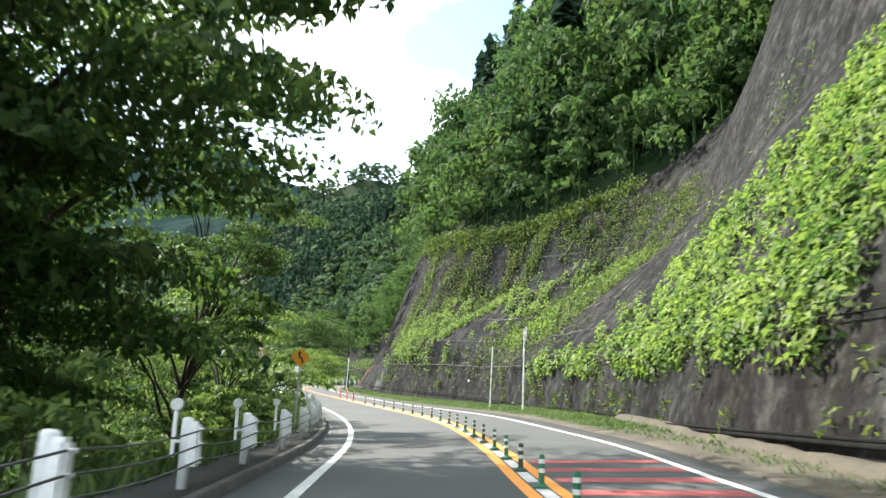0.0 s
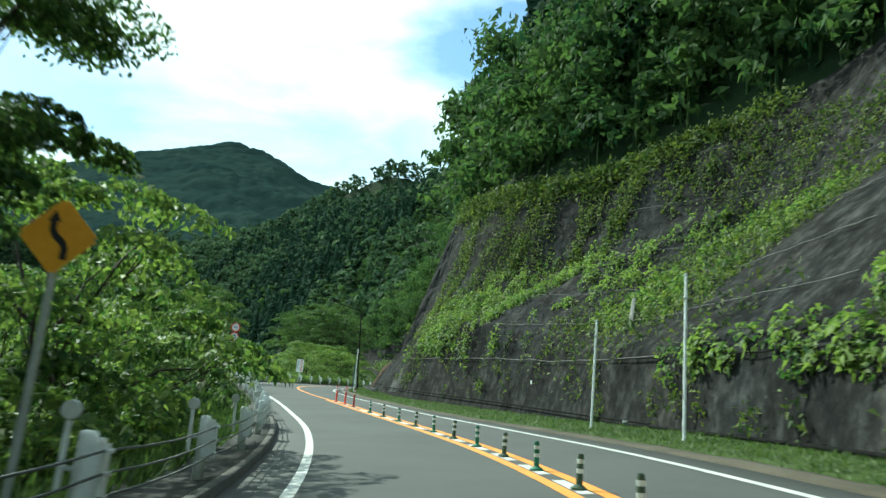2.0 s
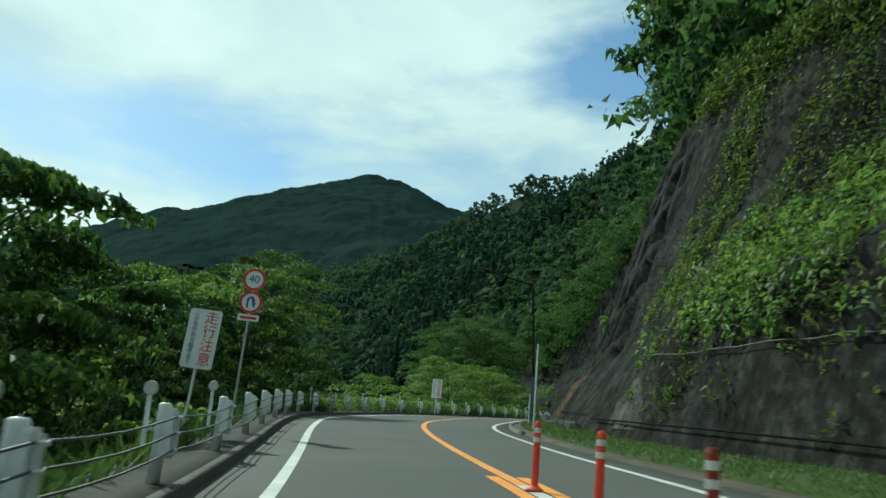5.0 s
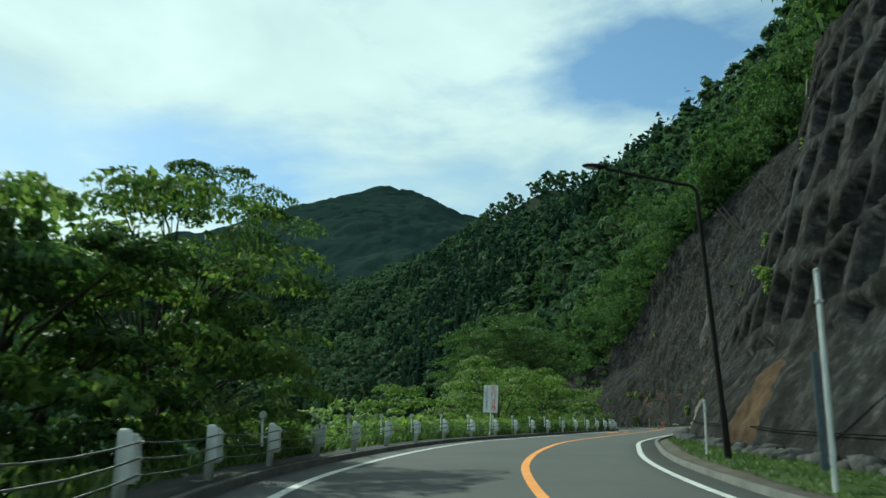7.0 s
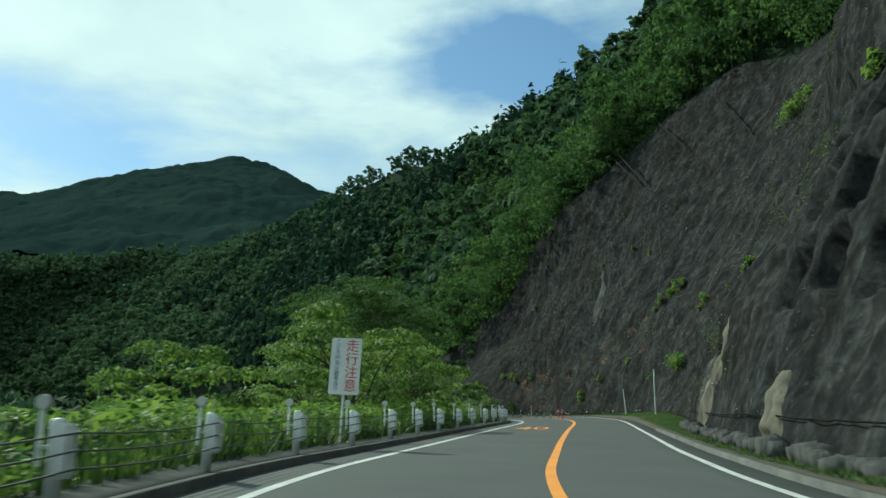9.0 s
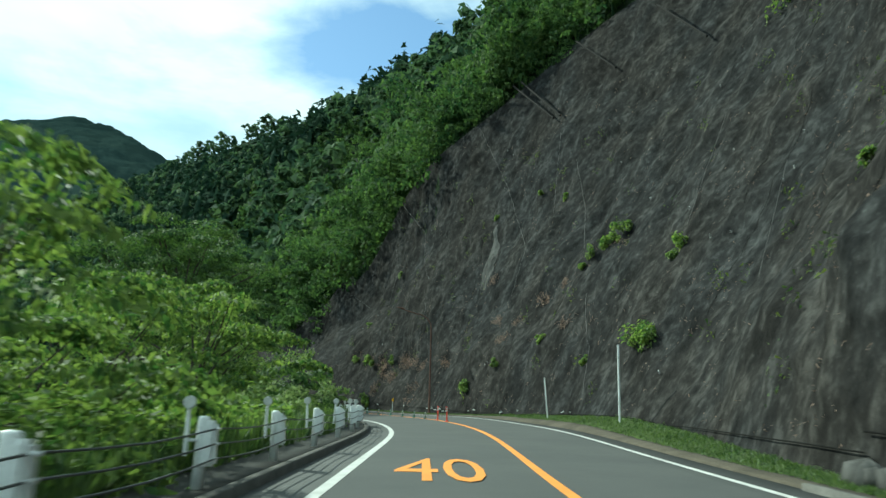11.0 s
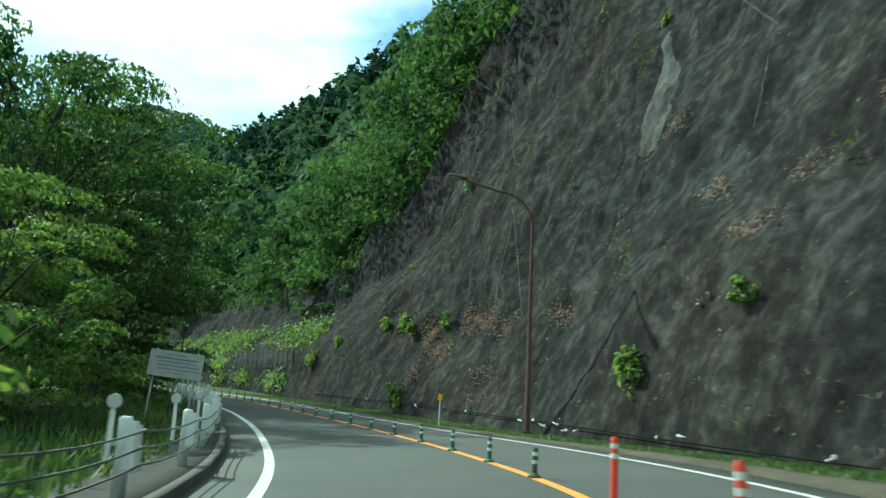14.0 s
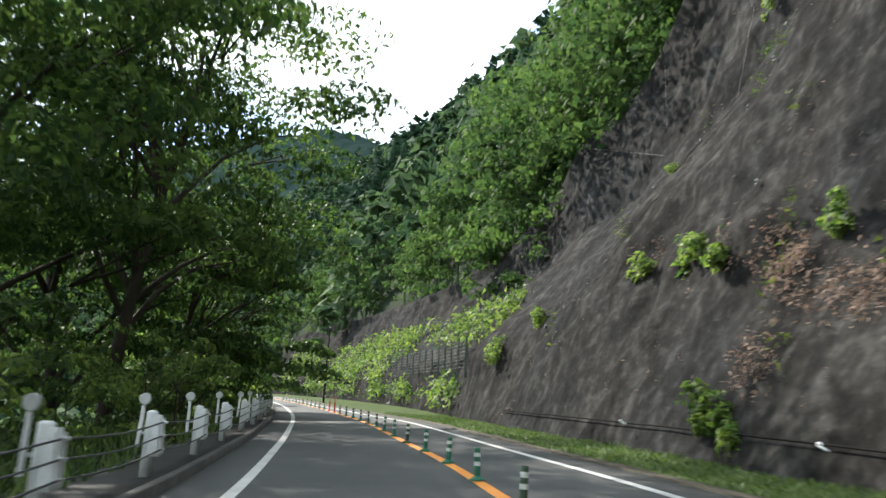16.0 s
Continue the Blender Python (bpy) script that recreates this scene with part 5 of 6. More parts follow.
def build_grass():
    """Blades along the verges."""
    rng = np.random.default_rng(41)
    n = 66000
    y = rng.uniform(4, 225, n)
    a, b = LINE_R(y) + 1.15, D0(y) + 0.2
    d = a + (b - a) * rng.uniform(0, 1, n) ** 0.8
    keep = (fbm(y / 3, d / 1.2, 0 * y, 3, 21) > -0.85) & ((y > 22) | (rng.random(n) < 0.25))
    y, d = y[keep], d[keep]
    P = np.stack([px(y) + d, y, turf_z(d, y)], -1)
    m = len(P)
    a = rng.uniform(0, 2 * np.pi, m)
    w = np.stack([np.cos(a), np.sin(a), 0 * a], -1) * 0.014
    lean = np.stack([rng.normal(size=m) * 0.05, rng.normal(size=m) * 0.06, rng.uniform(0.03, 0.09, m) * (1 + 1.2 * np.clip(fbm(y / 0.9, d / 0.5, 0 * y, 2, 22), 0, 1))], -1)
    V = np.stack([P - w, P + w, P + lean * 0.6 + w * 0.8, P + lean], 1).reshape(-1, 3)
    tagged(new("verge_grass", np_mesh("verge_grass", V, np.arange(4 * m).reshape(-1, 4), GRASS_BLADE)), "short green grass along the verge", "grass", kind="stuff")
    n = 20000
    y = rng.uniform(2, 215, n)
    d = post_l(y) - 0.55 - np.abs(rng.normal(size=n)) * np.where((y > 165) & (y < 206), 3.0, 1.1)
    x = px(y) + d
    z = np.where(d > curb_l(y) - 1.3, surf(d, y) + 0.1, ground_z(x, y))
    P = np.stack([x, y, z], -1)
    a = rng.uniform(0, 2 * np.pi, n)
    w = np.stack([np.cos(a), np.sin(a), 0 * a], -1) * 0.028
    tall = np.where((y > 98) & (y < 165), rng.uniform(0.3, 0.95, n), rng.uniform(0.15, 0.5, n))
    lean = np.stack([rng.normal(size=n) * 0.16, rng.normal(size=n) * 0.16, tall], -1)
    V = np.stack([P - w, P + w, P + lean * 0.6 + w * 0.8, P + lean], 1).reshape(-1, 3)
    tagged(new("fence_grass", np_mesh("fence_grass", V, np.arange(4 * n).reshape(-1, 4), GRASS_BLADE)), "long grass and weeds behind the guard fence", "grass", kind="stuff")


build_grass()


def build_creepers():
    """Flat-topped carpet of creeper leaves behind the guard fence."""
    rng = np.random.default_rng(43)
    n = 17000
    y = rng.uniform(88, 166, n)
    back = 0.75 + rng.uniform(0, 1, n) ** 1.3 * 6.0
    d = post_l(y) - back
    swell = fbm(y / 3.5, back / 2.2, 0 * y, 3, 44)
    top = np.clip(0.35 + 0.5 * swell + 0.5 * np.clip(back - 0.8, 0, 1), 0.05, 1.15) * np.interp(y, [88, 100, 166], [0.9, 1, 0.95])
    h = top - np.abs(rng.normal(size=n)) * 0.16
    keep = (rng.random(n) < np.clip(0.75 + swell, 0.15, 1))
    P = np.stack([px(y) + d, y, surf(post_l(y), y) + 0.05 + h], -1)[keep]
    V, F = leaves(P, 0.19, rng, 0.2, 1.2, 0.75, LIGHTWARD * 0.5, 0.8)
    tagged(new("fence_creepers", np_mesh("fence_creepers", V, F, LEAF_BRIGHT)), "sunlit broad-leaved creepers behind the guard fence", "plants", kind="stuff")


build_creepers()


# ------------------------------------------------------------------ roadside things
def lathe(profile, seg=14):
    """Turned solid from (radius, height) pairs."""
    bm = bmesh.new()
    rings = []
    for r, z in profile:
        rings.append([bm.verts.new((r * math.cos(2 * math.pi * i / seg), r * math.sin(2 * math.pi * i / seg), z)) for i in range(seg)])
    for a, b in zip(rings[:-1], rings[1:]):
        for i in range(seg):
            bm.faces.new((a[i], a[(i + 1) % seg], b[(i + 1) % seg], b[i]))
    bm.faces.new(rings[-1])
    bm.faces.new(rings[0][::-1])
    return bm


def heading(y):
    """Direction of the road at y, degrees to the left of the y axis."""
    return math.degrees(math.atan2(float(px(y - 1) - px(y + 1)), 2.0))


def build_guard_fence():
    fence = thing("cable_guard_fence", "white steel posts carrying three dark guard cables", "guard fence")
    post_me = bpy.data.meshes.new("post")
    bm = lathe([(0.072, -0.1), (0.072, 0.80), (0.066, 0.825), (0.04, 0.838)], 14)
    for f in bm.faces:
        f.smooth = len(f.verts) == 4
    bm.to_mesh(post_me)
    bm.free()
    post_me.materials.append(POST_WHITE)
    bm = bmesh.new()
    box(0.15, 0.19, 0.52, (0.085, 0, 0.53), 0, bm)
    for v in bm.verts:
        if v.co.z < 0.5:
            v.co.x += 0.02 if v.co.x > 0.08 else 0.0
            v.co.y *= 1.12
    bmesh.ops.bevel(bm, geom=list(bm.edges), offset=0.035, segments=2, affect="EDGES")
    for z in (0.70, 0.53, 0.36):
        tube(0.018, 0.018, (0.15, -0.05, z), (0.19, -0.05, z), 8, bm)
        tube(0.018, 0.018, (0.15, 0.05, z), (0.19, 0.05, z), 8, bm)
    br_me = bpy.data.meshes.new("cable_bracket")
    bm.to_mesh(br_me)
    bm.free()
    br_me.materials.append(POST_WHITE)
    ys = list(np.interp(np.arange(0, 65), [0, 4, 5, 8, 11, 13, 16, 18, 21, 25, 27, 29, 33, 39, 42, 45, 48, 52, 64],
                        [-6.2, 10.1, 13.9, 26.6, 40.7, 48.6, 59.5, 67.4, 78.5, 93.4, 101.1, 109.2, 124.4, 150.6, 162.4, 174.0, 185.2, 199.6, 250]))
    rng = random.Random(3)
    for y in ys:
        d = float(post_l(y))
        m = pose(float(px(y)) + d, y, float(surf(d, y)) + 0.10, rng.uniform(-1.5, 1.5), rng.uniform(-2, 2), heading(y))
        p = part("post", post_me, None, fence, at=m)
        b = part("cable_bracket", br_me, None, p)
    for k, (z, reach) in enumerate(((0.70, 0.175), (0.53, 0.18), (0.36, 0.185))):
        pts = []
        for a, b in zip(ys[:-1], ys[1:]):
            for t in (0, 0.25, 0.5, 0.75):
                yy = a + (b - a) * t
                d = float(post_l(a) * (1 - t) + post_l(b) * t)
                xx = float(px(a) * (1 - t) + px(b) * t)
                zz = float(surf(post_l(a), a) * (1 - t) + surf(post_l(b), b) * t)
                pts.append((xx + d + reach, yy, zz + 0.10 + z - 0.05 * math.sin(t * math.pi)))
        part("cable", np_mesh("cable", *sweep(pts, 0.011, 6), CABLE, True), None, fence)
    # round reflectors on thin poles behind the posts
    ob = thing("delineator", "round pale road reflector on a thin white pole", "delineator", "road reflectors")
    part("pole", tube(0.026, 0.026, (0, 0, 0.42), (0, 0, 0.95), 8), POST_WHITE, ob)
    part("bracket", box(0.16, 0.03, 0.04, (0.07, 0, 0.6), 0.006), GALV, ob)
    disc = bmesh.new()
    bmesh.ops.create_cone(disc, cap_ends=True, segments=20, radius1=0.072, radius2=0.072, depth=0.03, matrix=pose(0, 0, 1.03, 90))
    part("reflector", disc, REFLECTOR, ob)
    rim = bmesh.new()
    bmesh.ops.create_cone(rim, cap_ends=True, segments=20, radius1=0.079, radius2=0.075, depth=0.02, matrix=pose(0, 0.018, 1.03, 90))
    part("rim", rim, GALV, ob)
    first = True
    for i, y in enumerate(ys):
        if y < 8 or 20 < y < 24 or 64 < y < 84:
            continue
        d = float(post_l(y)) - 0.16
        m = pose(float(px(y)) + d, y - 0.02, float(surf(d, y)) + 0.06, rng.uniform(-2, 2), rng.uniform(-3, 3), heading(y))
        if first:
            ob.matrix_basis, first = m, False
        else:
            copy_thing(ob, m)


def bollard_model(name, label, height, r, body, band, bands):
    ob = thing(name, label, "bollard", "lane divider bollards")
    part("base", lathe([(r * 2.6, 0), (r * 2.6, 0.02), (r * 1.3, 0.06), (r * 1.1, 0.065)], 14), body, ob)
    part("tube", lathe([(r, 0.05), (r * 0.95, height - 0.03), (r * 0.75, height), (r * 0.3, height + 0.004)], 14), body, ob, smooth=False)
    for z in bands:
        part("band", lathe([(r * 1.035, z), (r * 1.035, z + 0.055)], 14), band, ob)
    return ob


def put_on_road(model, y, d, rng, lift=0.006, first=False):
    m = pose(float(px(y)) + d, y, float(surf(d, y)) + lift, rng.uniform(-2, 2), rng.uniform(-2, 2), rng.uniform(0, 360))
    if first:
        model.matrix_basis = m
    else:
        copy_thing(model, m)


def build_bollards():
    rng = random.Random(8)
    green = bollard_model("lane_divider_bollard", "short green rubber bollard with pale bands on the centre line", 0.44, 0.042, RUBBER_GREEN, BAND, (0.2, 0.32))
    old = bollard_model("grimy_bollard", "grimy dark green rubber bollard on the centre line", 0.44, 0.042, RUBBER_OLD, BAND, (0.2, 0.32))
    red = bollard_model("red_bollard", "tall red rubber bollard with white bands", 0.80, 0.042, RUBBER_RED, BAND, (0.56, 0.67))
    dull = bollard_model("faded_red_bollard", "tall dull red rubber bollard with grey bands", 0.80, 0.042, RUBBER_DULL, BAND, (0.56, 0.67))
    used = {green: 0, old: 0, red: 0, dull: 0}
    spots = []
    y, i = 1.6, 0
    while y < 54.6:
        spots.append((y, (green, green, old)[i % 3] if y < 30 else (old, green)[i % 2]))
        y += 2.45
        i += 1
    spots += [(56.7, dull), (59.0, red), (61.4, red), (163.3, red), (166.7, red)]
    y, i = 170.3, 0
    while y < 262:
        spots.append((y, red if 223 < y < 229.5 else (green if i % 4 else old)))
        y += 2.63
        i += 1
    for y, m in spots:
        put_on_road(m, y, float(LINE_O(y)), rng, first=used[m] == 0)
        used[m] += 1


def text_mesh(body, size, mat, depth=0.002, squash=1.0):
    cu = bpy.data.curves.new("lettering", "FONT")
    cu.body, cu.size, cu.extrude = body, size, depth
    cu.align_x, cu.align_y = "CENTER", "CENTER"
    cu.resolution_u = 3
    ob = bpy.data.objects.new("lettering", cu)
    scene.collection.objects.link(ob)
    me = bpy.data.meshes.new_from_object(ob.evaluated_get(bpy.context.evaluated_depsgraph_get()))
    bpy.data.objects.remove(ob)
    me.transform(Matrix.Diagonal((1, squash, 1, 1)))
    me.materials.clear()
    me.materials.append(mat)
    return me


FACE = pose(0, 0, 0, 90)  # turns lettering upright, to be read from the oncoming side


def sign_pole(ob, h, r=0.03, mat=None):
    part("pole", tube(r, r, (0, 0, -0.3), (0, 0, h), 10), mat or GALV, ob)
    part("pole_cap", lathe([(r * 1.1, h), (r * 1.1, h + 0.02), (r * 0.5, h + 0.035)], 10), mat or GALV, ob)


def plate(w, h, t=0.018, corner=0.04):
    bm = box(w, t, h)
    es = [e for e in bm.edges if abs(e.verts[0].co.y - e.verts[1].co.y) > t * 0.5]
    bmesh.ops.bevel(bm, geom=es, offset=corner, segments=3, affect="EDGES")
    return bm


def ring_arc(r0, r1, a0, a1, t, y, seg=24):
    bm = bmesh.new()
    V = []
    for i in range(seg + 1):
        a = math.radians(a0 + (a1 - a0) * i / seg)
        V.append([bm.verts.new((r * math.cos(a), yy, r * math.sin(a))) for r in (r0, r1) for yy in (y, y - t)])
    for a, b in zip(V[:-1], V[1:]):
        for i, j in ((0, 1), (1, 3), (3, 2), (2, 0)):
            bm.faces.new((a[i], a[j], b[j], b[i]))
    bm.faces.new((V[0][0], V[0][2], V[0][3], V[0][1]))
    bm.faces.new((V[-1][0], V[-1][1], V[-1][3], V[-1][2]))
    return bm


def ribbon(path, w, t, y):
    """Flat stroke along (x, z) points, standing proud of a sign's face."""
    bm = bmesh.new()
    rows = []
    for i, (x, z) in enumerate(path):
        a, b = path[max(0, i - 1)], path[min(len(path) - 1, i + 1)]
        n = Vector((-(b[1] - a[1]), b[0] - a[0])).normalized() * w / 2
        rows.append([bm.verts.new((x + s * n.x, yy, z + s * n.y)) for s in (-1, 1) for yy in (y, y - t)])
    for a, b in zip(rows[:-1], rows[1:]):
        for i, j in ((0, 1), (1, 3), (3, 2), (2, 0)):
            bm.faces.new((a[i], a[j], b[j], b[i]))
    for r in (rows[0], rows[-1]):
        bm.faces.new((r[0], r[1], r[3], r[2]))
    return bm


def arrow_tip(x, z, ang, s, t, y):
    bm = bmesh.new()
    pts = [(s, 0), (-s * 0.5, s * 0.8), (-s * 0.5, -s * 0.8)]
    c, n = math.cos(radians(ang)), math.sin(radians(ang))
    f = [bm.verts.new((x + p * c - q * n, y - t, z + p * n + q * c)) for p, q in pts]
    b = [bm.verts.new((v.co.x, y, v.co.z)) for v in f]
    bm.faces.new(f)
    bm.faces.new(b[::-1])
    for i in range(3):
        bm.faces.new((f[i], b[i], b[(i + 1) % 3], f[(i + 1) % 3]))
    return bm


def stand(y, d, lean=0.0, turn=0.0, lift=0.0):
    z = float(surf(d, y)) if d > -6 else float(ground_z(float(px(y)) + d, y))
    return pose(float(px(y)) + d, y, z + lift, 0, lean, turn)


def build_signs():
    # yellow diamond: winding road
    s = thing("winding_road_sign", "yellow diamond sign with a black winding arrow", "road sign")
    s.matrix_basis = stand(26.6, -2.75, 1.0, 4, 0.1)
    sign_pole(s, 2.62, 0.032)
    dm = box(0.46, 0.012, 0.46)
    bmesh.ops.transform(dm, matrix=pose(0, 0, 0, 0, 45, 0), verts=dm.verts)
    es = [e for e in dm.edges if abs(e.verts[0].co.y - e.verts[1].co.y) > 0.006]
    bmesh.ops.bevel(dm, geom=es, offset=0.03, segments=2, affect="EDGES")
    board = part("board", dm, SIGN_YELLOW, s, "yellow diamond board", at=pose(0, -0.045, 2.36))
    path = [(0.07, -0.19), (0.07, -0.10), (0.045, -0.05), (-0.02, 0.0), (-0.05, 0.05), (-0.05, 0.12)]
    part("winding_stroke", ribbon(path, 0.055, 0.004, -0.007), SIGN_BLACK, board)
    part("arrow_head", arrow_tip(-0.05, 0.15, 90, 0.065, 0.004, -0.007), SIGN_BLACK, board)
    part("clamp", box(0.1, 0.06, 0.05, (0, -0.02, 2.36), 0.006), GALV, s)

    # speed limit and no overtaking, one pole
    s = thing("speed_limit_sign", "two round red-rimmed signs on one grey pole", "road sign")
    s.matrix_basis = stand(70.0, -3.4, 2.0, 14, 0.12)
    sign_pole(s, 3.8, 0.03)
    for k, z in enumerate((3.52, 2.95)):
        disc = bmesh.new()
        bmesh.ops.create_cone(disc, cap_ends=True, segments=32, radius1=0.28, radius2=0.28, depth=0.014, matrix=pose(0, 0, 0, 90))
        b = part("round_board", disc, SIGN_WHITE, s, "white round sign face with a red rim", at=pose(0, -0.045, z))
        part("red_rim", ring_arc(0.215, 0.278, 0, 360, 0.004, -0.008, 40), SIGN_RED, b)
        if k == 0:
            part("figures", text_mesh("40", 0.27, SIGN_BLUE), None, b, at=pose(0, -0.012, 0) @ FACE)
        else:
            part("straight_stroke", ribbon([(-0.075, -0.15), (-0.075, 0.05), (-0.03, 0.12), (0.03, 0.12), (0.075, 0.06), (0.075, 0.0)], 0.05, 0.004, -0.008), SIGN_BLUE, b)
            part("arrow_head", arrow_tip(0.075, -0.05, -90, 0.075, 0.004, -0.008), SIGN_BLUE, b)
            part("slash", ribbon([(0.02, 0.1), (0.1, -0.12)], 0.03, 0.004, -0.008), SIGN_BLUE, b)
    p = part("supplementary_plate", plate(0.52, 0.16, 0.012, 0.02), SIGN_WHITE, s, "small white plate with a dark bar", at=pose(0, -0.045, 2.56))
    part("text_bar", box(0.4, 0.004, 0.06, (0, -0.009, 0)), SIGN_RED, p)

    # tall warning boards with upright writing
    def warning_board(y, d, lean, turn, z0, k):
        s = thing("driving_caution_board", "tall white caution board with red and blue upright writing", "road sign", "caution boards")
        s.matrix_basis = stand(y, d, lean, turn, 0.0)
        sign_pole(s, z0 + 0.3, 0.03, POST_WHITE)
        b = part("board", plate(0.78 * k, 1.42 * k, 0.016, 0.03), SIGN_WHITE, s, at=pose(0, -0.045, z0 + 0.71 * k))
        for i, ch in enumerate("走行注意"):
            part("red_lettering", text_mesh(ch, 0.335 * k, SIGN_RED), None, b, at=pose(0.16 * k, -0.011, (0.50 - 0.335 * i) * k) @ FACE)
        for i, ch in enumerate("この先中央分離帯有り"):
            part("small_lettering", text_mesh(ch, 0.135 * k, SIGN_BLUE), None, b, at=pose(-0.21 * k, -0.011, (0.60 - 0.132 * i) * k) @ FACE)
        for z in (0.3, 1.1):
            part("clamp", box(0.12, 0.05, 0.04, (0, -0.02, z0 + z * k), 0.005), GALV, s)

    warning_board(66.6, -3.75, 4.0, 10, 1.38, 0.84)
    warning_board(114.0, -3.98, 2.0, -4, 1.30, 1.0)

    # information board on two legs, its face colour darkened for tree shade
    s = thing("information_board", "worn white notice board on two posts, greyed for shade, faint blue writing", "notice board")
    s.matrix_basis = stand(187.4, -4.45, 3.0, 14, 0.0)
    for x in (-0.7, 0.7):
        part("leg", tube(0.035, 0.035, (x, 0, -0.7), (x, 0, 2.3), 8), GALV, s)
    b = part("board", plate(1.85, 0.92, 0.03, 0.02), SHADED_BOARD, s, at=pose(0, -0.06, 1.78))
    for i in range(6):
        w = (0.7, 1.45, 1.3, 1.45, 1.4, 0.6)[i]
        part("text_bar", box(w, 0.004, (0.03, 0.045, 0.03, 0.035, 0.03, 0.02)[i], (0.0 if i in (0, 5) else -0.05 + 0.04 * i, -0.018, 0.33 - 0.128 * i)), FADED_INK, b)

    # speed figures painted on the lane
    me = text_mesh("40", 1.0, ORANGE_LINE, 0.001)
    co = np.array([v.co for v in me.vertices])
    w, h = np.ptp(co[:, 0]), np.ptp(co[:, 1])
    me.transform(Matrix.Diagonal((1.55 / w, 4.6 / h, 1, 1)))
    y, d = 133.3, -0.18
    ob = new("speed_figures", me)
    ob.matrix_basis = pose(float(px(y)) + d, y, float(surf(d, y)) + 0.012, math.degrees(math.atan(GRADE)), -math.degrees(math.atan(float(bank(y)))), heading(y))
    tagged(ob, "orange speed figures painted on grey asphalt", "road marking", kind="structure")


def build_poles():
    def white_pole(y, d, h, lean, r=0.038, name="marker_pole", label="plain white steel pole in the grass verge"):
        s = thing(name, label, "pole", "white verge poles")
        s.matrix_basis = stand(y, d, lean, 0, 0.1)
        part("shaft", tube(r, r * 0.92, (0, 0, -0.3), (0, 0, h), 10), POST_WHITE, s)
        part("cap", lathe([(r, h), (r * 1.15, h + 0.01), (r * 1.15, h + 0.05), (r * 0.4, h + 0.07)], 10), GALV, s)
        part("clamp", box(r * 2.6, r * 2.6, 0.05, (0, 0, h * 0.86), 0.006), GALV, s)
        return s

    white_pole(39.4, 7.55, 3.75, 0.3)
    white_pole(45.2, 7.6, 3.1, 1.2)
    white_pole(150.4, 7.6, 3.2, 0.0, 0.045)
    white_pole(160.2, 7.2, 2.1, -4.5)
    s = white_pole(83.6, 5.58, 3.2, 1.0, 0.04, "mirror_pole", "white pole with a narrow slate-blue panel fixed beside it")
    part("side_panel", plate(0.10, 1.7, 0.03, 0.01), SLATE_PANEL, s, "narrow slate-blue panel", at=pose(-0.12, 0.0, 1.15))
    white_pole(92.6, 5.6, 1.35, 1.0, 0.03)
    s = thing("utility_pole", "thin dark utility pole beside the far bend", "pole")
    s.matrix_basis = stand(249.0, -0.1, 0.5, 0, 0.05)
    part("shaft", tube(0.09, 0.06, (0, 0, -0.3), (0, 0, 6.2), 10), BLACK_STEEL, s)
    part("cap", lathe([(0.065, 6.2), (0.065, 6.26), (0.02, 6.3)], 10), GALV, s)
    part("band", lathe([(0.10, 1.6), (0.10, 1.75)], 10), GALV, s)
    s = thing("yellow_marker_post", "thin white post with a yellow box on top", "marker post")
    s.matrix_basis = stand(187.6, 5.15, 0, 0, 0.02)
    part("shaft", tube(0.022, 0.022, (0, 0, -0.2), (0, 0, 0.95), 8), POST_WHITE, s)
    part("box", box(0.15, 0.1, 0.22, (0, 0, 0.95), 0.012), YELLOW_BOX, s, "yellow box")
    part("cap", box(0.17, 0.12, 0.02, (0, 0, 1.07), 0.004), YELLOW_BOX, s)

    def street_lamp(y, d, h, reach, rise, mat, lean, name, label, tilt=0.06):
        s = thing(name, label, "street lamp")
        s.matrix_basis = stand(y, d, lean, 0, 0.05)
        part("pole", np_mesh("pole", *sweep([(0, 0, -0.3), (0, 0, 1.2), (0, 0, 1.25), (0, 0, h * 0.6), (0, 0, h)], [0.085, 0.085, 0.068, 0.06, 0.05], 12), mat, True), None, s)
        arm = []
        for i in range(9):
            a = math.pi / 2 * i / 8
            arm.append((-rise * (1 - math.cos(a)), 0, h + rise * math.sin(a)))
        arm.append((-reach, 0, h + rise + tilt))
        part("arm", np_mesh("arm", *sweep(arm, 0.042, 10), mat, True), None, s)
        part("base_plate", box(0.3, 0.3, 0.03, (0, 0, 0.03), 0.006), mat, s)
        part("access_door", box(0.09, 0.02, 0.3, (0, -0.08, 0.7), 0.004), mat, s)
        head = bmesh.new()
        bmesh.ops.create_uvsphere(head, u_segments=16, v_segments=8, radius=1, matrix=Matrix.Diagonal((0.34, 0.13, 0.075, 1)))
        hd = part("lamp_head", head, mat, s, smooth=True, at=pose(-reach - 0.28, 0, h + rise + tilt + 0.1 * (tilt > 0.1), 0, 2 + 9 * (tilt > 0.1), 0))
        lens = bmesh.new()
        bmesh.ops.create_uvsphere(lens, u_segments=16, v_segments=6, radius=1, matrix=Matrix.Translation((-0.05, 0, -0.035)) @ Matrix.Diagonal((0.22, 0.1, 0.055, 1)))
        part("lens", lens, LENS_GLASS, hd, "pale glass lens", smooth=True)

    street_lamp(183.2, 6.75, 6.55, 2.2, 1.15, BROWN_STEEL, -0.5, "street_lamp", "brown steel street lamp with a curved arm", 0.3)
    street_lamp(91.2, 5.85, 6.6, 2.2, 0.3, BLACK_STEEL, -2.5, "street_lamp", "dark leaning street lamp at the foot of the rock", 0.65)
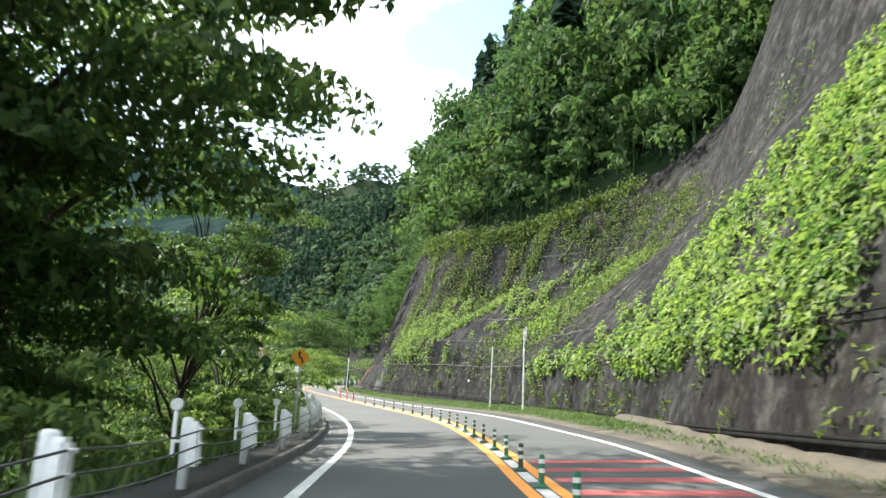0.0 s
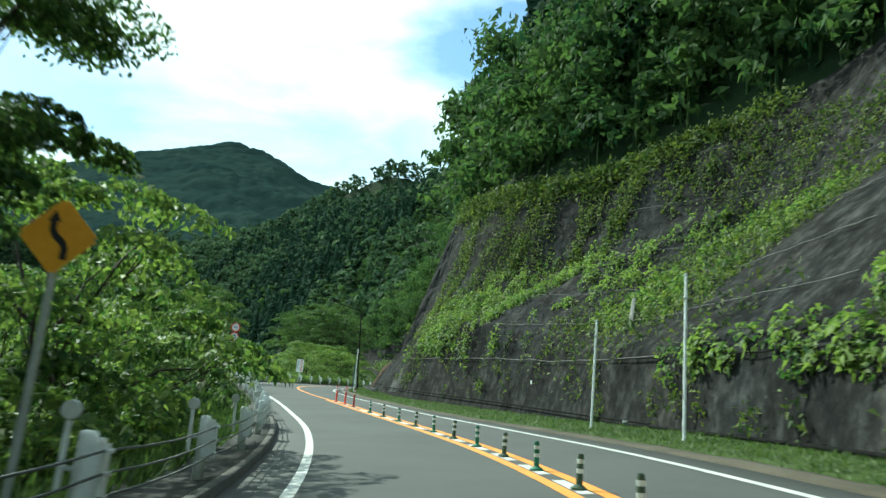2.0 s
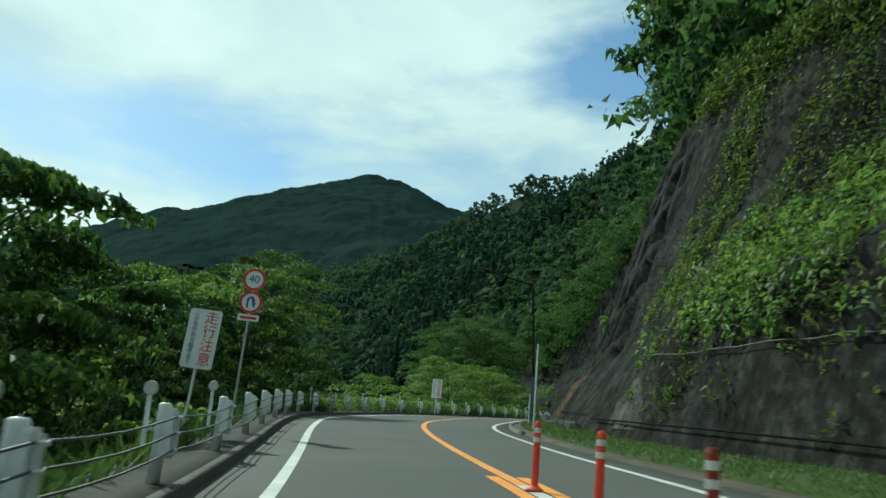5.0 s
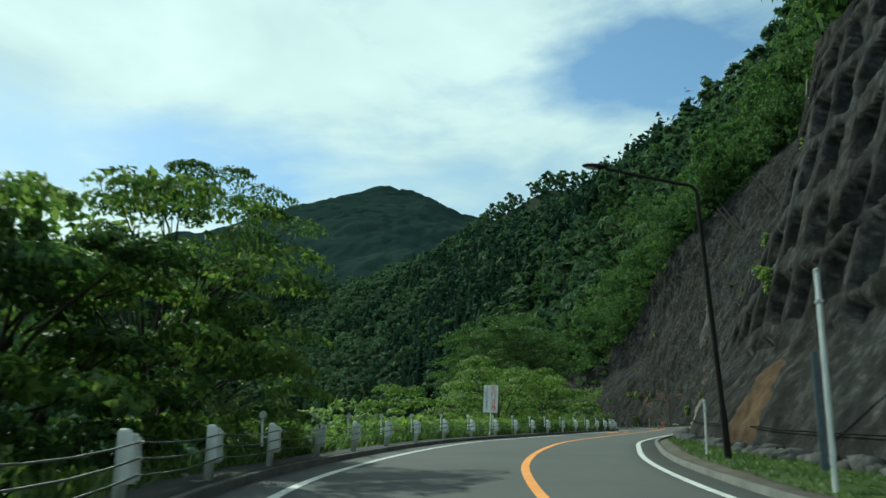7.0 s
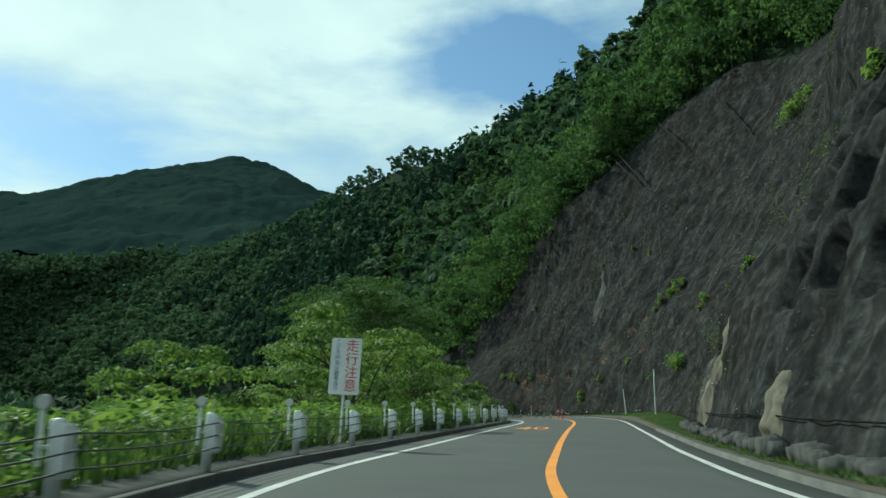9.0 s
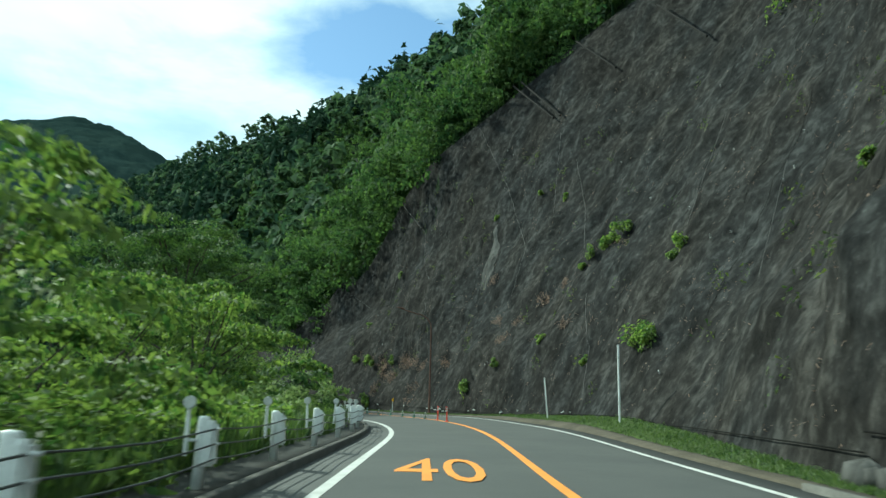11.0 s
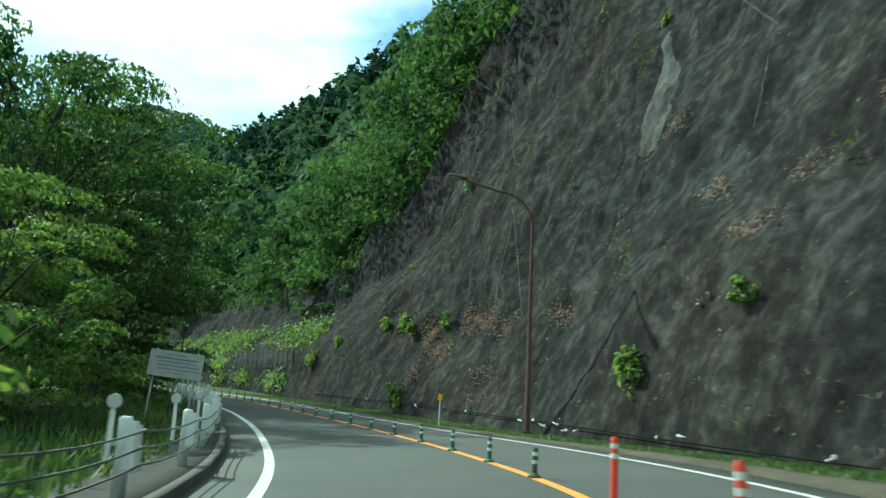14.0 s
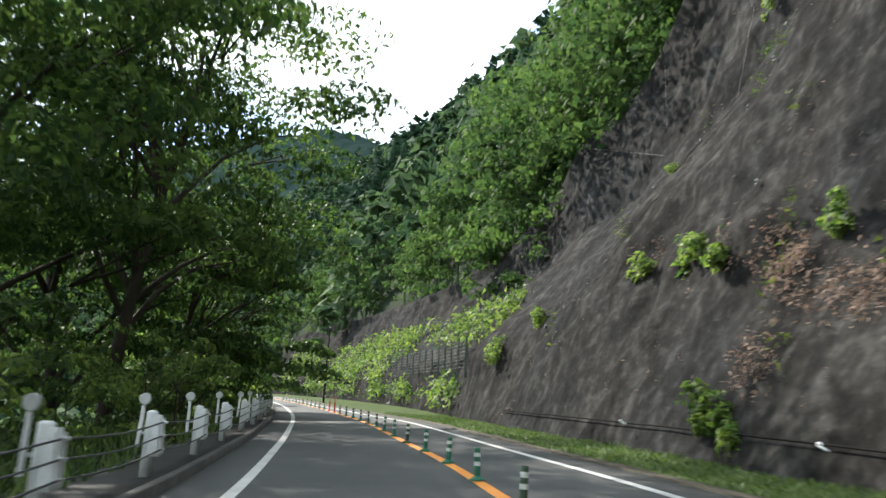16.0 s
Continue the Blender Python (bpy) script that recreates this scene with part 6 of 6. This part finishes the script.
    # rockfall fence on the low wall past the cut
    f = thing("rockfall_fence", "grey steel rockfall fence with upright posts and rails", "fence")
    y0, y1 = 222.5, 247.0
    n = 13
    for i in range(n):
        y = y0 + (y1 - y0) * i / (n - 1)
        x = float(px(y)) + float(D0(y)) + 0.50
        part("post", box(0.10, 0.10, 2.0, (x, y, float(pz(y)) + 3.0), 0.01), FENCE_GREEN, f)
    for k in range(8):
        pts = [(float(px(y)) + float(D0(y)) + 0.43, y, float(pz(y)) + 2.5 + 0.19 * k) for y in np.linspace(y0, y1, 16)]
        part("wire", np_mesh("wire", *sweep(pts, 0.011, 5), FENCE_GREEN), None, f)
    x, y = float(px(y0)) + float(D0(y0)) + 0.5, y0
    part("brace", tube(0.04, 0.04, (x, y + 0.1, float(pz(y)) + 3.8), (x, y + 1.3, float(pz(y)) + 2.2), 6), FENCE_GREEN, f)


build_guard_fence()
build_bollards()
build_signs()
build_poles()


# ------------------------------------------------------------------ fittings on the cut slope
def rope(y0, h0, y1, h1, r=0.02, mat=None, proud=0.12, n=14, sag=0.0, name="net_cable", label="thin steel cable holding the slope netting", group="net cables"):
    ys, hs = np.linspace(y0, y1, n), np.linspace(h0, h1, n)
    pts = np.array([tuple(on_cliff(y, h - sag * math.sin(math.pi * i / (n - 1)), proud)) for i, (y, h) in enumerate(zip(ys, hs))])
    if n <= 16:
        chord = pts[0] + (pts[-1] - pts[0]) * np.linspace(0, 1, n)[:, None]
        pts[:, 0] = np.minimum(chord[:, 0], pts[:, 0] * 0.4 + chord[:, 0] * 0.6)
        pts[:, 2] = chord[:, 2]
    ob = new(name, np_mesh(name, *sweep(pts, r, 5), mat or ROPE, True))
    return tagged(ob, label, "cable", group)


def patch(name, label, mat, y0, y1, h0, h1, lean, proud, seed):
    """A face of different rock bulging a little out of the slope, with a ragged outline."""
    ys, hs = np.linspace(-1, 1, 22), np.linspace(0, 1, 30)
    A, B = np.meshgrid(ys, hs, indexing="ij")
    mid, half = (y0 + y1) / 2, (y1 - y0) / 2
    edge = 1 - 0.6 * B + 0.26 * fbm(B * 4, 0 * B + seed, 0 * B, 3, seed)
    Y = mid + half * A * edge + lean * (B - 0.5)
    H = h0 + (h1 - h0) * B
    U = np.array([[u_of_h(y, h) for y, h in zip(r, q)] for r, q in zip(Y, H)])
    X, Y2, Z = cliff_points(U, Y)
    bulge = proud * (1 - A ** 2) * np.clip(6 * B, 0.3, 1) * np.clip(6 * (1 - B), 0, 1) - 0.06 + (1 - A ** 2) * np.clip(5 * (1 - B), 0, 1) * 0.14 * fbm(Y / 0.4, H / 0.9, 0 * Y, 3, seed + 2, True)
    me = np_mesh(name, np.stack([X - bulge, Y2, Z + 0.2 * bulge], -1).reshape(-1, 3), grid_faces(22, 30), mat, True)
    tagged(new(name, me), label, "rock", kind="structure")


def build_fittings():
    rng = np.random.default_rng(77)
    # hoses and cables along the lower walls
    for y0, y1, h, mat, r in ((6, 46, 0.55, ROPE_DARK, 0.05), (8, 46, 0.62, ROPE_DARK, 0.035), (46, 84, 0.5, ROPE_DARK, 0.03), (9, 50, 2.75, ROPE_DARK, 0.022), (46, 80, 2.6, ROPE, 0.017),
                              (38, 66, 4.4, ROPE, 0.014), (40, 68, 6.2, ROPE, 0.014), (36, 66, 8.6, ROPE, 0.013), (40, 66, 11.5, ROPE, 0.013), (44, 66, 14.5, ROPE, 0.013)):
        rope(y0, h + 0.2, y1, h, r, mat, 0.16, 60, 0.1, label="dark hose running along the foot of the net" if mat is ROPE_DARK else "thin steel cable strung across the netted slope")
    rope(86, 0.7, 132, 0.9, 0.02, ROPE_DARK, 0.1, 60, 0.0, label="dark edge rope at the bottom of the net")
    rope(132, 0.55, 214, 0.6, 0.018, ROPE_DARK, 0.1, 90, 0.0, label="dark edge rope at the bottom of the net")
    # ropes from anchor to anchor on the bare rock
    for y0, h0, y1, h1 in ((196.9, 29.0, 189.0, 20.6), (189.0, 20.6, 180, 13.1), (180, 13.1, 178.6, 9.2), (179.1, 20.5, 173.9, 15.2), (173.9, 15.2, 169.5, 11.3), (165.5, 7.7, 163.9, 6.1), (163.9, 6.1, 161.6, 4.2), (161.6, 4.2, 159, 1.4),
                           (212.8, 24.0, 205.4, 19.4), (205.4, 19.4, 197.8, 13.0), (212.8, 24.0, 207, 20.5), (228.4, 15.6, 217.6, 11.8), (230.4, 9.8, 226, 6.2), (203.7, 17.7, 195.1, 9.6), (195.1, 9.6, 190.5, 4.5), (195.1, 9.6, 194.3, 6.4),
                           (213.3, 18.8, 211.7, 15.9), (211.7, 15.9, 209.0, 11.0), (219.6, 17.0, 217.7, 13.1), (168.1, 9.0, 168.3, 6.1), (183, 24, 179, 16), (150, 12, 146, 6), (140, 14, 136, 8), (160, 18, 156, 10)):
        rope(y0, h0, y1, h1, 0.008, ROPE, 0.16, 16, 0.0)
    for k in range(44):
        y, h = rng.uniform(122, 212), rng.uniform(3, 24)
        drop = rng.uniform(2.5, 7)
        rope(y, min(h + drop, float(H3(y)) - 1.5), y - rng.uniform(0.3, 3.2), max(0.6, min(h, float(H3(y)) - 3)), 0.011, ROPE_DARK, 0.05, 30, 0.0, label="dark seam rope running down the slope netting", group="net seam ropes")
    # anchors with pale wrappings
    ob = thing("net_anchor", "steel anchor plate with a pale cable clip", "anchor", "net anchors")
    part("plate", box(0.03, 0.12, 0.12, (0, 0, 0), 0.008), CABLE, ob)
    part("bolt", tube(0.018, 0.014, (0.02, 0, 0), (-0.12, 0, 0.03), 8), CABLE, ob)
    part("clip", box(0.04, 0.07, 0.03, (-0.05, 0.02, 0.06), 0.008), POST_WHITE, ob, "pale cable clip")
    first = True
    for k in range(46):
        y, h = rng.uniform(114, 214), rng.uniform(1.5, 26)
        p = on_cliff(y, min(h, float(H3(y)) - 0.6), 0.1)
        m = pose(*p, rng.uniform(-20, 20), 25 + rng.uniform(-10, 10), rng.uniform(-15, 15))
        if first:
            ob.matrix_basis, first = m, False
        else:
            copy_thing(ob, m)
    # dark steel props under the upper edge of the net
    for y, h, y1, h1 in ((178.3, 34.6, 170.1, 27.9), (186.9, 34.4, 180.2, 29.4), (192.5, 32.2, 184.3, 26.0), (193.3, 32.0, 185.5, 26.2)):
        a, b = on_cliff(y, h, 0.9), on_cliff(y1, h1, 0.5)
        ob = thing("net_prop", "dark steel prop holding the net off the rock", "prop", "net props", tuple(a))
        part("bar", tube(0.09, 0.09, (0, 0, 0), tuple(b - a), 8), BLACK_STEEL, ob)
        part("head", box(0.22, 0.16, 0.16, (0, 0, 0.02), 0.02), BLACK_STEEL, ob)
    # bare faces
    patch("pale_rock_face", "pale streaked rock face bulging below the net", PALE_ROCK, 123.9, 126.7, 0.1, 4.7, -2.8, 0.22, 2)
    patch("grey_rock_block", "grey rock block standing out beside the pale streak", GREY_ROCK, 126.6, 128.6, 0.1, 3.4, -0.6, 0.12, 9)
    patch("pale_rock_face", "small pale weathered face high on the rock", GREY_ROCK, 186.2, 188.4, 10.6, 17.4, 2.6, 0.10, 3)
    patch("pale_rock_face", "pale bare rock beside the road", PALE_ROCK, 112.2, 114.4, 0.3, 2.0, 0.2, 0.2, 5)
    patch("rusty_rock_face", "rust-brown rock face at the foot of the slope", RUST_ROCK, 94.0, 99.2, 0.3, 2.8, 0.8, 0.2, 4)
    patch("pale_rock_face", "smooth pale concrete-coated rock at the foot", GREY_ROCK, 78.5, 83.0, 0.3, 2.2, 1.2, 0.06, 7)
    # boulders and rough footing stones
    foot = thing("stone_footing", "row of rough grey stones below the net", "stones")
    shapes = []
    for i in range(6):
        V, F = blob((0, 0, 0), (0.42, 0.62, 0.36), rng, 5, 3)
        V = np.sign(V) * np.minimum(np.abs(V), np.array([0.34, 0.5, 0.26]) * rng.uniform(0.8, 1.1, 3)) + rng.normal(size=V.shape) * 0.02
        shapes.append(np_mesh("stone", V, F, GREY_ROCK, False))
    y = 85.0
    while y < 132:
        s = rng.uniform(0.45, 1.0)
        d = float(D0(y)) - 0.02 - rng.uniform(0, 0.28)
        part("stone", shapes[rng.integers(6)], None, foot, at=pose(float(px(y)) + d, y, float(surf(d, y)) + 0.20, rng.uniform(-14, 14), rng.uniform(-20, 8), heading(y) + rng.uniform(-25, 25)) @ Matrix.Diagonal((s, s * 1.1, s * rng.uniform(0.8, 1.2), 1)))
        y += 0.62 * s * rng.uniform(0.8, 1.3)
    # low concrete footing under the first wall
    def foot_z(D, Y):
        t = (D - D0(Y) + 0.42) / 0.62
        return surf(D, Y) + 0.04 + (FOOT(Y) + 0.14) * np.clip(t * 2.2, 0, 1) + 0.05 * fbm(Y / 0.8, D / 0.4, 0 * D, 3, 23)
    tagged(new("wall_footing", strip("wall_footing", -12, 29, off(D0, -0.42), off(D0, 0.2), 0.0, DIRT, 0.4, 0.3, 6, foot_z)), "low mossy concrete footing under the netted wall", "footing", kind="structure")
    # small finds
    p = on_cliff(58.3, 1.6, 0.25)
    ob = thing("small_white_plate", "small white square plate tied to the net", "plate", "", tuple(p), 20)
    part("plate", box(0.02, 0.15, 0.17, (0, 0, 0), 0.004), SIGN_WHITE, ob)
    part("tie", tube(0.012, 0.012, (0, 0, 0), (0.3, 0, 0.02), 6), ROPE_DARK, ob)
    for y, h, k in ((52.7, 4.6, 0.8), (108.7, 11.4, 0.8), (104.5, 14.2, 0.5)):
        ob = thing("torn_sheet", "torn grey-white sheet hanging on the net", "sheet", "torn sheets", tuple(on_cliff(y, h, 0.35)), 10)
        yy, zz = np.meshgrid(np.linspace(-0.4, 0.4, 8) * k, np.linspace(-0.75, 0.75, 12) * k, indexing="ij")
        part("cloth", np_mesh("cloth", np.stack([0.12 * np.sin(yy * 9) + 0.15 * zz, yy * (1 - 0.25 * zz), zz], -1).reshape(-1, 3), grid_faces(8, 12), CONCRETE, True), None, ob)
        part("cord", tube(0.012, 0.012, (0.1, 0, 0.75 * k), (0.5, 0, 0.75 * k + 0.25), 6), ROPE_DARK, ob)
    scraps = thing("plastic_scrap", "crumpled white plastic scrap at the foot of the rock", "scrap", "white scraps")
    part("sheet", np_mesh("sheet", *blob((0, 0, 0), (0.05, 0.10, 0.022), rng, 7, 4), SIGN_WHITE), None, scraps)
    part("flap", np_mesh("flap", *blob((0.02, 0.08, 0.025), (0.02, 0.05, 0.04), rng, 6, 3), SIGN_WHITE), None, scraps)
    for i, (y, h) in enumerate(((160.6, 0.55), (176.2, 0.5), (175.2, 0.6), (189.6, 0.5), (195.5, 0.45), (167.8, 0.7), (203, 0.5), (47.5, 0.6), (181.0, 0.35), (181.7, 0.5), (182.5, 0.4), (183.3, 0.5), (180.3, 0.4), (184.3, 0.45), (159.4, 0.5), (170.6, 0.5))):
        m = pose(*on_cliff(y, h, 0.3), rng.uniform(-30, 30), rng.uniform(-20, 20), rng.uniform(0, 360))
        if i == 0:
            scraps.matrix_basis = m
        else:
            copy_thing(scraps, m)


build_fittings()
